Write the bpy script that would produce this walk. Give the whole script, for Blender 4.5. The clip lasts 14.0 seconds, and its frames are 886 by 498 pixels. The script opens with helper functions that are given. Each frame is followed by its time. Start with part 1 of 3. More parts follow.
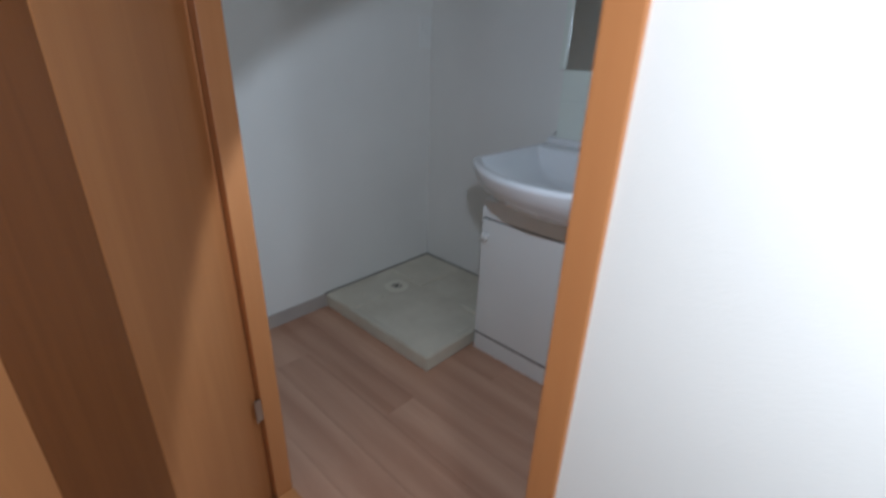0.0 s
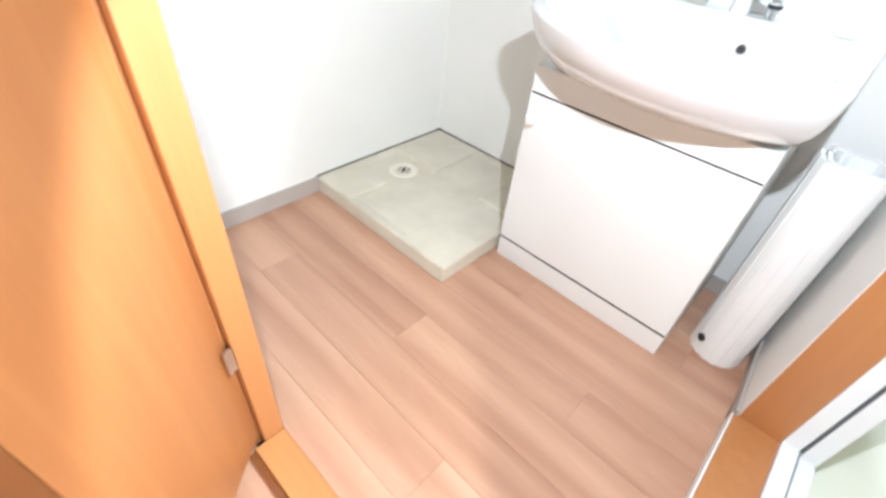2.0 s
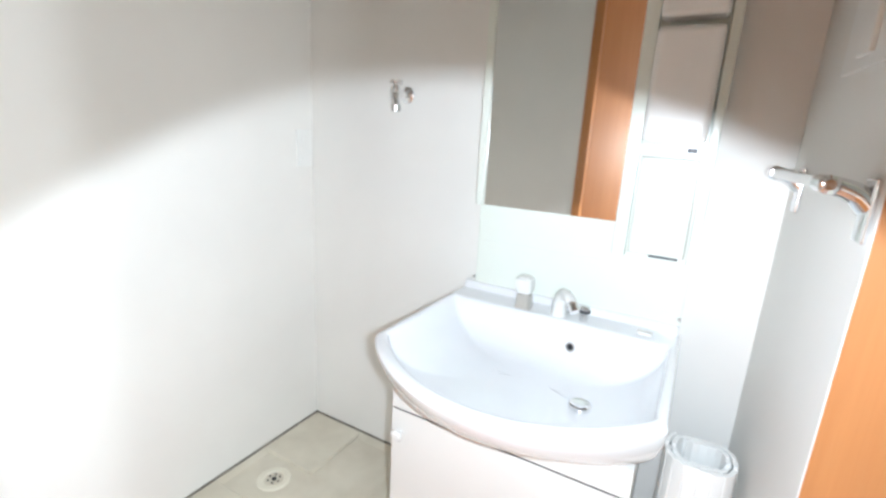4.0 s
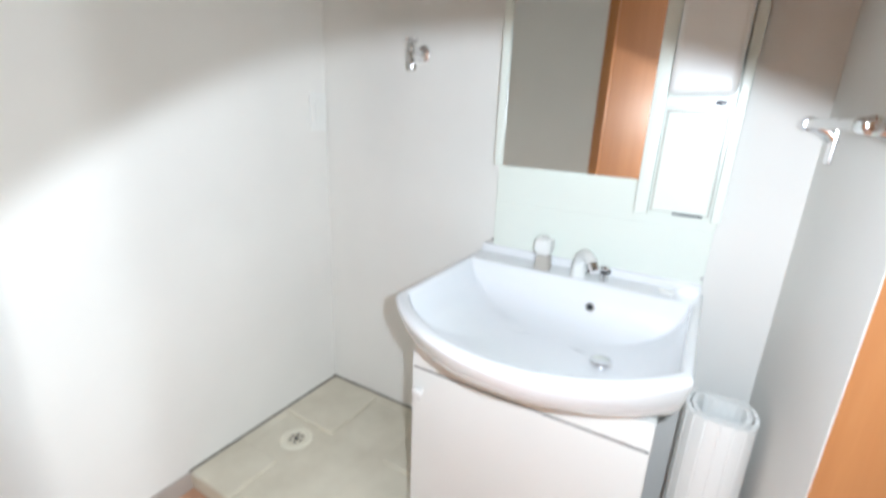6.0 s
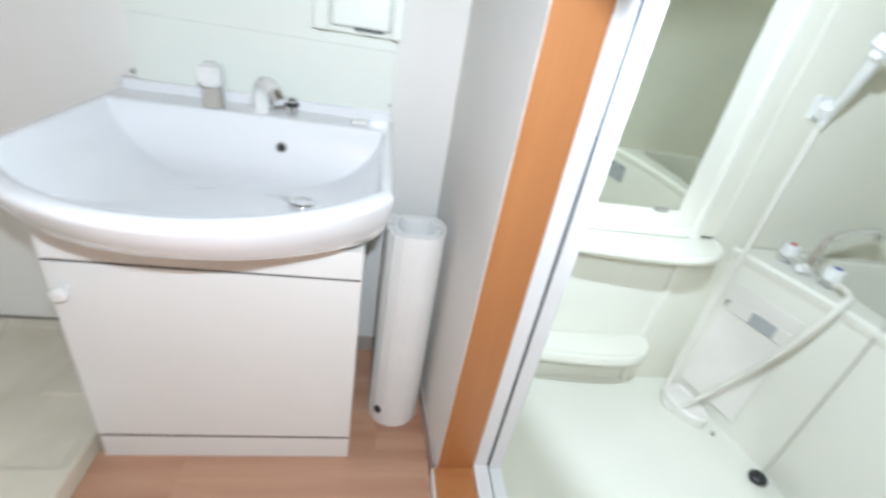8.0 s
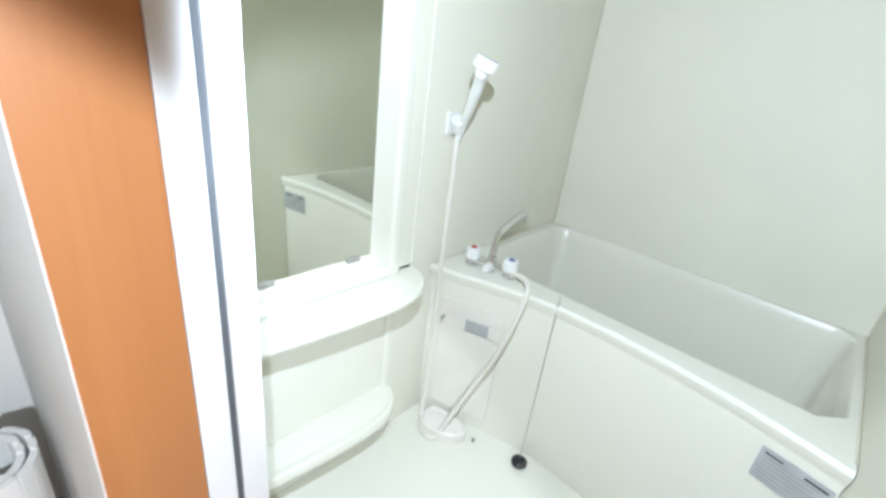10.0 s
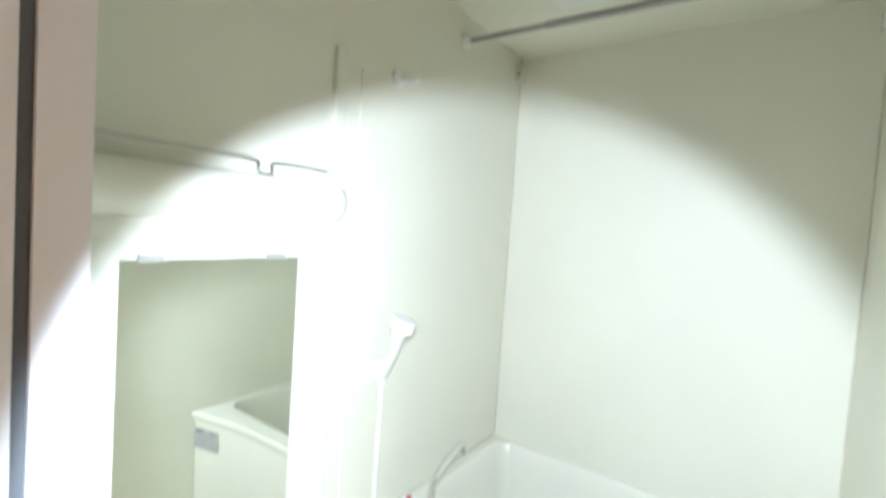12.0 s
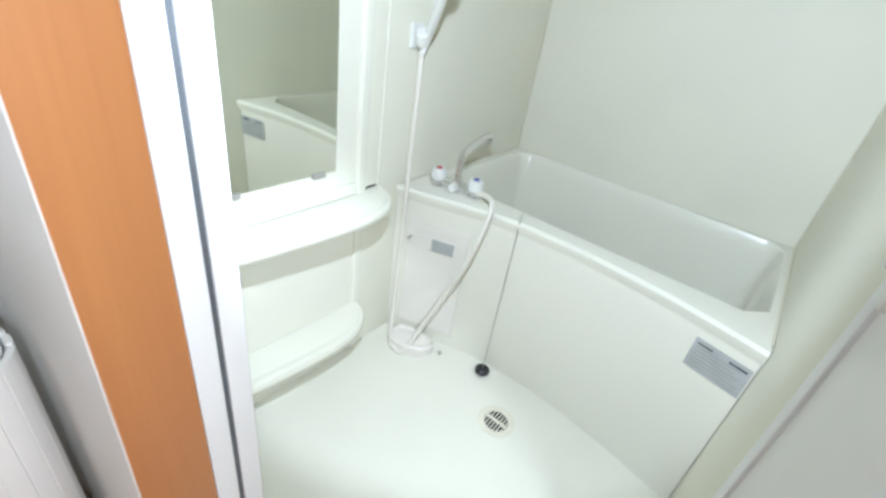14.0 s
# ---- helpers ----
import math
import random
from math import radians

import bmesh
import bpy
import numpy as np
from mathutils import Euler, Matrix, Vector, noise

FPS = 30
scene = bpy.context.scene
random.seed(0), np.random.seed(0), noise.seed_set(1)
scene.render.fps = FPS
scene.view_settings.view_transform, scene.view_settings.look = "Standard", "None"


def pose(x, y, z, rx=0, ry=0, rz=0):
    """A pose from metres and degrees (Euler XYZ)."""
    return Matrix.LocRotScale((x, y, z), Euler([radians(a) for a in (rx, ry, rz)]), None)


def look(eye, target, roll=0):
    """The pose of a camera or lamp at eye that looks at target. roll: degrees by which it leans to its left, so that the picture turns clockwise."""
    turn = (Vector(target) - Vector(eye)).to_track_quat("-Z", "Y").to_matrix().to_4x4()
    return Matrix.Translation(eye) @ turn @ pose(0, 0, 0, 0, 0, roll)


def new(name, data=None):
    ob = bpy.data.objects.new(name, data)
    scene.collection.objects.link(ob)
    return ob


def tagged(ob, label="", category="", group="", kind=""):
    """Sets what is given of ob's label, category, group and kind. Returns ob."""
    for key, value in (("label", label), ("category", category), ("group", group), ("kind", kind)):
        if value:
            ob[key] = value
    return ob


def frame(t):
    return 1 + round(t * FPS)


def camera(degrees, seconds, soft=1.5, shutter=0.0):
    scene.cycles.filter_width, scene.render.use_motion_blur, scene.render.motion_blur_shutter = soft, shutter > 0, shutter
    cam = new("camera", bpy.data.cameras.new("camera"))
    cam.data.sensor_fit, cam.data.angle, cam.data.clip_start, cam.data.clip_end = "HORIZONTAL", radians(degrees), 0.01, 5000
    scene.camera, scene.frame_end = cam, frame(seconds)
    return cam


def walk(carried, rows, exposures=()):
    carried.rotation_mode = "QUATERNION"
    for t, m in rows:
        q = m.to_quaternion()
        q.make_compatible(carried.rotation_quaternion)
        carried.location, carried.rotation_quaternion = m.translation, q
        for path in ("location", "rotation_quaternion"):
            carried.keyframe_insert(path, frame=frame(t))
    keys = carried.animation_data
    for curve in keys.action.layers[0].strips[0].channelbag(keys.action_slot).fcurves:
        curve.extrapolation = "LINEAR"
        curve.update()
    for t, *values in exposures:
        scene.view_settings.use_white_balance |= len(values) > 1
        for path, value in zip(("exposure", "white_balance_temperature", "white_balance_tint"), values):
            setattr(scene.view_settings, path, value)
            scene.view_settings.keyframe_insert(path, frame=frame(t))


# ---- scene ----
import collections

cam = camera(89.3, 14.0, soft=2.8, shutter=0.4)
PATH = [
    (0, (1.541, -1.553, 1.058), (0.305, -0.207, 0.247), 2.1),
    (0.5, (1.462, -1.534, 1.018), (0.231, -0.382, -0.058), 0.1),
    (1, (1.411, -1.501, 0.987), (0.275, -0.38, -0.219), 1.5),
    (1.5, (1.316, -1.457, 0.973), (0.322, -0.274, -0.297), 5.4),
    (2, (1.243, -1.365, 0.954), (0.269, -0.203, -0.351), 6.5),
    (2.5, (1.217, -1.266, 0.992), (0.246, 0.045, -0.164), 5.0),
    (3, (1.235, -1.188, 1.035), (0.306, 0.357, 0.17), 2.2),
    (3.5, (1.22, -1.197, 1.14), (0.343, 0.504, 0.56), 2.1),
    (3.6, (1.211, -1.191, 1.141), (0.332, 0.527, 0.616), 3.3),
    (3.7, (1.221, -1.194, 1.187), (0.299, 0.512, 0.697), 3.7),
    (5.8, (1.205, -1.195, 1.173), (0.222, 0.48, 0.696), 2.0),
    (6, (1.202, -1.209, 1.151), (0.243, 0.443, 0.557), 2.4),
    (6.5, (1.213, -1.222, 1.099), (0.303, 0.37, 0.299), 2.1),
    (7, (1.241, -1.194, 1.071), (0.643, 0.457, 0.114), 5.7),
    (7.5, (1.239, -1.156, 1.047), (0.951, 0.55, 0.044), 8.1),
    (8, (1.207, -1.109, 1.042), (1.541, 0.597, 0.053), 10.4),
    (8.2, (1.239, -1.095, 1.055), (1.768, 0.571, 0.083), 10.4),
    (10.5, (1.418, -0.836, 1.148), (2.936, 0.278, 0.474), 7.6),
    (11, (1.452, -0.84, 1.246), (3.071, 0.308, 0.995), 5.0),
    (11.5, (1.468, -0.832, 1.351), (3.119, 0.295, 1.424), 3.9),
    (11.7, (1.471, -0.855, 1.350), (3.086, 0.317, 1.480), 3.1),
    (12, (1.468, -0.829, 1.306), (3.101, 0.321, 1.212), 3.9),
    (12.5, (1.444, -0.848, 1.22), (3.023, 0.282, 0.741), 5.5),
    (13, (1.414, -0.846, 1.14), (2.942, 0.204, 0.389), 6.7),
    (13.5, (1.393, -0.883, 1.082), (2.857, 0.099, 0.136), 7.7),
    (14, (1.357, -0.897, 1.064), (2.775, 0.08, 0.048), 9.5),
]
EXPOSURE = [(0, -2.05, 5900, 10), (0.5, -0.9, 6350, 10), (1.0, -0.3, 6800, 10), (1.5, 0.1, 6800, 10), (2.0, 0.35, 6500, 10), (3.0, 0.3, 6500, 10), (3.7, 0.15, 6500, 10), (5.8, -0.05, 6500, 10), (6.5, -0.25, 6500, 10), (7.5, -0.3, 6500, 10), (8.2, -0.3, 6500, 10), (10.5, -0.15, 6500, 10), (11.5, 0.2, 6500, 10), (12.5, 0.05, 6500, 10), (13.5, -0.32, 6500, 10), (14.0, -0.32, 6500, 10)]
walk(cam, [(t, look(eye, target, roll)) for t, eye, target, roll in PATH], EXPOSURE)


# ---- light: a hand torch, at rest once in the washroom door and once in the bathroom door, plus an added hallway fill ----
world = bpy.data.worlds.new("world")
scene.world = world
world.use_nodes = True
world.node_tree.nodes["Background"].inputs["Color"].default_value = (0.9, 0.85, 0.8, 1)
world.node_tree.nodes["Background"].inputs["Strength"].default_value = 0.02


def torch_or_fill(eye, target, watts, cone, blend, size=0.012, colour=(1.0, 0.96, 0.9)):
    data = bpy.data.lights.new("torch_or_fill", "SPOT")
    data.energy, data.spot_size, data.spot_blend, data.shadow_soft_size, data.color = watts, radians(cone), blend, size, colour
    lamp = new("torch_or_fill", data)
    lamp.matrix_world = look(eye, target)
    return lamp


def heading(eye, azimuth, elevation):
    a, e = radians(azimuth), radians(elevation)
    return tuple(Vector(eye) + Vector((math.cos(a) * math.cos(e), math.sin(a) * math.cos(e), math.sin(e))))


WASH_TORCH, BATH_TORCH, HALL_FILL = (1.235, -1.135, 1.16), (1.50, -0.800, 1.33), (1.72, -1.58, 1.18)
torch_or_fill(WASH_TORCH, heading(WASH_TORCH, 117, -49), 50, 120, 0.14, colour=(0.785, 0.905, 1.04))
torch_or_fill(BATH_TORCH, heading(BATH_TORCH, 31, -28), 64, 94, 0.24, colour=(0.79, 0.94, 1.13))
# added fill lamp, no real source: brightens the hallway wall and the wooden door
torch_or_fill(HALL_FILL, heading(HALL_FILL, 150, -72), 46, 178, 0.05, size=0.03, colour=(0.92, 0.965, 1.0))

# daylight through a narrow opening at the end of the hallway
day = bpy.data.lights.new("hall_daylight", "AREA")
day.shape, day.size, day.size_y, day.energy, day.color = "RECTANGLE", 0.12, 1.5, 24, (0.80, 0.90, 1.0)
hall_daylight = new("hall_daylight", day)
hall_daylight.matrix_world = look((3.04, -1.93, 1.05), (0.0, -0.85, 0.75))


# ---- materials ----
def material(name, colour, rough=0.5, metal=0.0, vary=0.06, scale=(8, 8, 8), bump=0.02, fine=180.0, coat=0.0, patches=None, alpha_glass=False):
    """Colour varied at two scales, fine relief and roughness that follows the stains."""
    mat = bpy.data.materials.new(name)
    mat.use_nodes = True
    nodes, links = mat.node_tree.nodes, mat.node_tree.links
    bsdf = nodes["Principled BSDF"]
    coord = nodes.new("ShaderNodeTexCoord")
    mapping = nodes.new("ShaderNodeMapping")
    mapping.inputs["Scale"].default_value = scale
    links.new(coord.outputs["Object"], mapping.inputs["Vector"])
    big = nodes.new("ShaderNodeTexNoise")
    big.inputs["Scale"].default_value, big.inputs["Detail"].default_value = 1.0, 5
    links.new(mapping.outputs["Vector"], big.inputs["Vector"])
    small = nodes.new("ShaderNodeTexNoise")
    small.inputs["Scale"].default_value, small.inputs["Detail"].default_value = fine, 3
    links.new(coord.outputs["Object"], small.inputs["Vector"])
    ramp = nodes.new("ShaderNodeValToRGB")
    dark = tuple(c * (1 - vary) for c in colour) if patches is None else patches
    light = tuple(min(1, c * (1 + vary)) for c in colour)
    ramp.color_ramp.elements[0].position, ramp.color_ramp.elements[1].position = 0.33, 0.68
    ramp.color_ramp.elements[0].color, ramp.color_ramp.elements[1].color = (*dark, 1), (*light, 1)
    links.new(big.outputs["Fac"], ramp.inputs["Fac"])
    links.new(ramp.outputs["Color"], bsdf.inputs["Base Color"])
    spread = nodes.new("ShaderNodeMapRange")
    spread.inputs["To Min"].default_value, spread.inputs["To Max"].default_value = max(0.02, rough * 0.8), min(1, rough * 1.2)
    links.new(big.outputs["Fac"], spread.inputs["Value"])
    links.new(spread.outputs["Result"], bsdf.inputs["Roughness"])
    if bump:
        relief = nodes.new("ShaderNodeBump")
        relief.inputs["Strength"].default_value, relief.inputs["Distance"].default_value = bump, 0.002
        links.new(small.outputs["Fac"], relief.inputs["Height"])
        links.new(relief.outputs["Normal"], bsdf.inputs["Normal"])
    bsdf.inputs["Metallic"].default_value = metal
    bsdf.inputs["Coat Weight"].default_value = coat
    return mat


def wood(name, dark, light, axis, rough=0.42, coat=0.1, stretch=(45, 45, 1.6), figure=0.0, per_object=0.0):
    """Veneer with long grain along one axis, pores and a slow change of tone."""
    mat = bpy.data.materials.new(name)
    mat.use_nodes = True
    nodes, links = mat.node_tree.nodes, mat.node_tree.links
    bsdf = nodes["Principled BSDF"]
    coord = nodes.new("ShaderNodeTexCoord")
    mapping = nodes.new("ShaderNodeMapping")
    order = {"z": stretch, "x": (stretch[2], stretch[0], stretch[1]), "y": (stretch[0], stretch[2], stretch[1])}[axis]
    mapping.inputs["Scale"].default_value = order
    info = nodes.new("ShaderNodeObjectInfo")
    shift = nodes.new("ShaderNodeVectorMath")
    shift.operation = "SCALE"
    shift.inputs["Scale"].default_value = 40.0 * (1 if per_object else 0)
    links.new(info.outputs["Random"], shift.inputs[0])
    add = nodes.new("ShaderNodeVectorMath")
    links.new(coord.outputs["Object"], mapping.inputs["Vector"])
    links.new(mapping.outputs["Vector"], add.inputs[0])
    links.new(shift.outputs["Vector"], add.inputs[1])
    grain = nodes.new("ShaderNodeTexNoise")
    grain.inputs["Scale"].default_value, grain.inputs["Detail"].default_value, grain.inputs["Distortion"].default_value = 1.0, 10, 0.8
    grain.inputs["Roughness"].default_value = 0.68
    links.new(add.outputs["Vector"], grain.inputs["Vector"])
    slow = nodes.new("ShaderNodeTexNoise")
    slow.inputs["Scale"].default_value, slow.inputs["Detail"].default_value = 0.12, 3
    links.new(add.outputs["Vector"], slow.inputs["Vector"])
    blend = nodes.new("ShaderNodeMath")
    blend.operation = "ADD"
    links.new(grain.outputs["Fac"], blend.inputs[0])
    links.new(slow.outputs["Fac"], blend.inputs[1])
    tone = nodes.new("ShaderNodeMath")
    tone.operation = "MULTIPLY_ADD"
    tone.inputs[1].default_value = 0.5
    links.new(blend.outputs["Value"], tone.inputs[0])
    lift = nodes.new("ShaderNodeMath")
    lift.operation = "MULTIPLY_ADD"
    lift.inputs[1].default_value, lift.inputs[2].default_value = per_object, -per_object / 2
    links.new(info.outputs["Random"], lift.inputs[0])
    links.new(lift.outputs["Value"], tone.inputs[2])
    if figure:
        rings = nodes.new("ShaderNodeTexWave")
        rings.bands_direction = "Y"
        for key, value in (("Scale", 0.20), ("Distortion", 16.0), ("Detail", 3.0), ("Detail Scale", 0.22)):
            rings.inputs[key].default_value = value
        links.new(add.outputs["Vector"], rings.inputs["Vector"])
        mix = nodes.new("ShaderNodeMath")
        mix.operation = "MULTIPLY_ADD"
        mix.inputs[1].default_value = figure
        links.new(rings.outputs["Fac"], mix.inputs[0])
        links.new(lift.outputs["Value"], mix.inputs[2])
        links.new(mix.outputs["Value"], tone.inputs[2])
    ramp = nodes.new("ShaderNodeValToRGB")
    ramp.color_ramp.elements[0].position, ramp.color_ramp.elements[1].position = 0.33, 0.62 + figure
    ramp.color_ramp.elements[0].color, ramp.color_ramp.elements[1].color = (*dark, 1), (*light, 1)
    links.new(tone.outputs["Value"], ramp.inputs["Fac"])
    links.new(ramp.outputs["Color"], bsdf.inputs["Base Color"])
    relief = nodes.new("ShaderNodeBump")
    relief.inputs["Strength"].default_value, relief.inputs["Distance"].default_value = 0.06, 0.001
    links.new(grain.outputs["Fac"], relief.inputs["Height"])
    links.new(relief.outputs["Normal"], bsdf.inputs["Normal"])
    bsdf.inputs["Roughness"].default_value, bsdf.inputs["Coat Weight"].default_value, bsdf.inputs["Coat Roughness"].default_value = rough, coat, 0.25
    return mat


WALLPAPER = material("white_wallpaper", (0.79, 0.775, 0.735), 0.75, vary=0.025, scale=(3, 3, 3), bump=0.14, fine=420)
PLASTER = material("ceiling_paper", (0.78, 0.76, 0.72), 0.85, vary=0.03, scale=(2, 2, 2), bump=0.3, fine=300)
ORANGE = wood("orange_veneer", (0.42, 0.162, 0.054), (0.51, 0.216, 0.076), "z", stretch=(30, 30, 1.2))
ORANGE_X = wood("orange_veneer_along", (0.43, 0.175, 0.055), (0.54, 0.245, 0.085), "x")
BROWN = wood("dark_brown_veneer", (0.16, 0.050, 0.013), (0.24, 0.083, 0.022), "z")
VINYL = wood("pinkish_wood_vinyl", (0.38, 0.19, 0.115), (0.60, 0.355, 0.235), "x", rough=0.40, coat=0.25, stretch=(15, 15, 1.5), figure=0.10, per_object=0.03)
JOINT = material("floor_underlay", (0.32, 0.165, 0.11), 0.8, bump=0)
SKIRTING = material("grey_vinyl_skirting", (0.42, 0.37, 0.33), 0.5, vary=0.08, scale=(6, 6, 6))
CREAM = material("cream_plastic", (0.63, 0.585, 0.48), 0.38, vary=0.06, scale=(9, 9, 9), bump=0.03, patches=(0.58, 0.53, 0.425))
CREAM_LIGHT = material("light_cream_plastic", (0.74, 0.70, 0.58), 0.35, vary=0.05, scale=(20, 20, 20))
GRIME = material("grey_sealant", (0.20, 0.18, 0.15), 0.7, vary=0.3, scale=(30, 30, 30))
LAMINATE = material("white_laminate", (0.80, 0.805, 0.775), 0.35, vary=0.02, scale=(4, 4, 4), bump=0.02)
# near-black colour that paints the shade inside the cabinet gaps
SHADOW_GAP = material("gap_shade", (0.035, 0.028, 0.025), 0.8, bump=0)
CERAMIC = material("white_ceramic", (0.83, 0.84, 0.85), 0.10, vary=0.01, bump=0.0, coat=0.5)
PANEL = material("greenish_white_panel", (0.78, 0.82, 0.75), 0.25, vary=0.02, scale=(3, 3, 3), bump=0.01)
WHITE_PLASTIC = material("white_plastic", (0.80, 0.80, 0.77), 0.3, vary=0.02, bump=0.01)
GREY_PLASTIC = material("grey_plastic", (0.34, 0.33, 0.30), 0.35, vary=0.05)
WARM_GREY = material("warm_grey_plastic", (0.46, 0.43, 0.38), 0.3, vary=0.05)
BLACK_PLASTIC = material("black_rubber", (0.02, 0.02, 0.022), 0.45, vary=0.2)
CHROME = material("chrome", (0.78, 0.78, 0.79), 0.10, metal=1.0, vary=0.03, bump=0.0)
STEEL = material("brushed_steel", (0.55, 0.54, 0.52), 0.32, metal=1.0, vary=0.08)
ALUMINIUM = material("white_coated_aluminium", (0.82, 0.83, 0.83), 0.35, vary=0.015, bump=0.01)
GASKET = material("grey_gasket", (0.10, 0.11, 0.12), 0.6, vary=0.1)
BATH_WALL = material("ivory_bath_panel", (0.78, 0.765, 0.65), 0.58, vary=0.03, scale=(2, 2, 2), bump=0.03, fine=90)
BATH_GLOSS = material("ivory_moulded_plastic", (0.80, 0.79, 0.69), 0.22, vary=0.02, scale=(4, 4, 4), bump=0.01)
TUB = material("ivory_bathtub_plastic", (0.81, 0.795, 0.70), 0.24, vary=0.008, scale=(1.5, 1.5, 1.5), bump=0.01)
ROD_STEEL = material("dull_grey_rod", (0.30, 0.295, 0.28), 0.4, metal=0.8, vary=0.08)
PEACH = material("peach_plastic", (0.80, 0.765, 0.70), 0.35, vary=0.03)
HOSE = material("ivory_hose", (0.77, 0.74, 0.66), 0.35, vary=0.04)
STICKER = material("silver_sticker", (0.42, 0.43, 0.43), 0.45, vary=0.08, scale=(30, 30, 30))
SEALANT = material("yellowed_sealant", (0.67, 0.63, 0.51), 0.5, vary=0.08, scale=(6, 6, 6))
INK = material("dark_print", (0.07, 0.07, 0.07), 0.6)
RED = material("red_cap", (0.5, 0.03, 0.03), 0.4)
BLUE = material("blue_cap", (0.05, 0.06, 0.35), 0.4)
MIRROR = material("mirror_silver", (0.89, 0.89, 0.87), 0.03, metal=1.0, vary=0.01, bump=0.0)
MIRROR.node_tree.nodes["Principled BSDF"].inputs["Roughness"].default_value = 0.02
FOG_MIRROR = material("dull_mirror_silver", (0.80, 0.82, 0.75), 0.02, metal=1.0, vary=0.03, scale=(5, 5, 5), bump=0.0)


# ---- building helpers ----
def box(bm, x0, x1, y0, y1, z0, z1, bevel=0.0, segments=2):
    verts = bmesh.ops.create_cube(bm, size=1, matrix=Matrix.LocRotScale(((x0 + x1) / 2, (y0 + y1) / 2, (z0 + z1) / 2), None, (x1 - x0, y1 - y0, z1 - z0)))["verts"]
    if bevel:
        edges = list({e for v in verts for e in v.link_edges})
        bmesh.ops.bevel(bm, geom=edges, offset=bevel, segments=segments, profile=0.6, affect="EDGES", clamp_overlap=True)
    return verts


def cube(x0, x1, y0, y1, z0, z1, bevel=0.0, segments=2):
    bm = bmesh.new()
    box(bm, x0, x1, y0, y1, z0, z1, bevel, segments)
    return bm


def rod(bm, a, b, r0, r1=None, sides=20, caps=True):
    a, b = Vector(a), Vector(b)
    turn = (b - a).to_track_quat("Z", "Y").to_matrix().to_4x4()
    return bmesh.ops.create_cone(bm, cap_ends=caps, segments=sides, radius1=r0, radius2=r0 if r1 is None else r1, depth=(b - a).length, matrix=Matrix.Translation((a + b) / 2) @ turn)["verts"]


def cyl(a, b, r0, r1=None, sides=24):
    bm = bmesh.new()
    rod(bm, a, b, r0, r1, sides)
    return bm


def loft(rings, close_start=True, close_end=True):
    """A skin over rings of points that have the same count."""
    bm = bmesh.new()
    rows = [[bm.verts.new(p) for p in ring] for ring in rings]
    n = len(rows[0])
    for a, b in zip(rows, rows[1:]):
        for i in range(n):
            bm.faces.new((a[i], a[(i + 1) % n], b[(i + 1) % n], b[i]))
    if close_start:
        bm.faces.new(rows[0][::-1])
    if close_end:
        bm.faces.new(rows[-1])
    bmesh.ops.recalc_face_normals(bm, faces=bm.faces)
    return bm


def spin(profile, centre, axis=(0, 0, 1), sides=28):
    """A turned body: profile of (radius, height) about an axis through centre."""
    turn = Vector(axis).to_track_quat("Z", "Y").to_matrix()
    rings = [[Vector(centre) + turn @ Vector((r * math.cos(2 * math.pi * i / sides), r * math.sin(2 * math.pi * i / sides), h)) for i in range(sides)] for r, h in profile]
    return loft(rings)


def smooth_path(points, steps=10):
    pts = [Vector(p) for p in points]
    pts = [2 * pts[0] - pts[1]] + pts + [2 * pts[-1] - pts[-2]]
    out = []
    for a, b, c, d in zip(pts, pts[1:], pts[2:], pts[3:]):
        for k in range(steps):
            u = k / steps
            out.append(0.5 * ((2 * b) + (c - a) * u + (2 * a - 5 * b + 4 * c - d) * u * u + (3 * b - a - 3 * c + d) * u ** 3))
    out.append(pts[-2])
    return out


def tube(points, radius, sides=14, steps=10, radii=None):
    pts = smooth_path(points, steps)
    rings, side = [], Vector((0.31, 0.77, 0.55))
    for i, p in enumerate(pts):
        way = (pts[min(i + 1, len(pts) - 1)] - pts[max(i - 1, 0)]).normalized()
        side = (side - way * side.dot(way)).normalized()
        up = way.cross(side)
        r = radius if radii is None else radii[0] + (radii[1] - radii[0]) * i / (len(pts) - 1)
        rings.append([p + r * (math.cos(2 * math.pi * k / sides) * side + math.sin(2 * math.pi * k / sides) * up) for k in range(sides)])
    return loft(rings)


def weigh_normals(data, limit):
    """Corner normals weighted by face area, so that large flat faces stay flat between their rounded edges."""
    around = collections.defaultdict(list)
    for f in data.polygons:
        for v in f.vertices:
            around[v].append((f.normal.copy(), f.area))
    normals = []
    for f in data.polygons:
        for v in f.vertices:
            n = sum((m * a for m, a in around[v] if m.dot(f.normal) > limit), Vector())
            normals.append(n.normalized() if n.length > 1e-14 else f.normal.copy())
    data.normals_split_custom_set(normals)


def mesh_of(name, bm, mat, smooth=35):
    bmesh.ops.recalc_face_normals(bm, faces=bm.faces)
    data = bpy.data.meshes.new(name)
    for f in bm.faces:
        f.smooth = True
    bm.to_mesh(data)
    bm.free()
    data.set_sharp_from_angle(angle=radians(smooth))
    weigh_normals(data, math.cos(radians(smooth)))
    data.materials.append(mat)
    return data


def part(name, bm, mat, parent, label="", smooth=35):
    """Links a bmesh, drawn in world coordinates, as one mesh object under a thing or a part."""
    base = parent.matrix_basis.copy() if parent.parent is None else parent.parent.matrix_basis @ parent.matrix_basis
    bmesh.ops.transform(bm, matrix=base.inverted(), verts=bm.verts)
    ob = new(name, mesh_of(name, bm, mat, smooth))
    ob.parent = parent
    return tagged(ob, label)


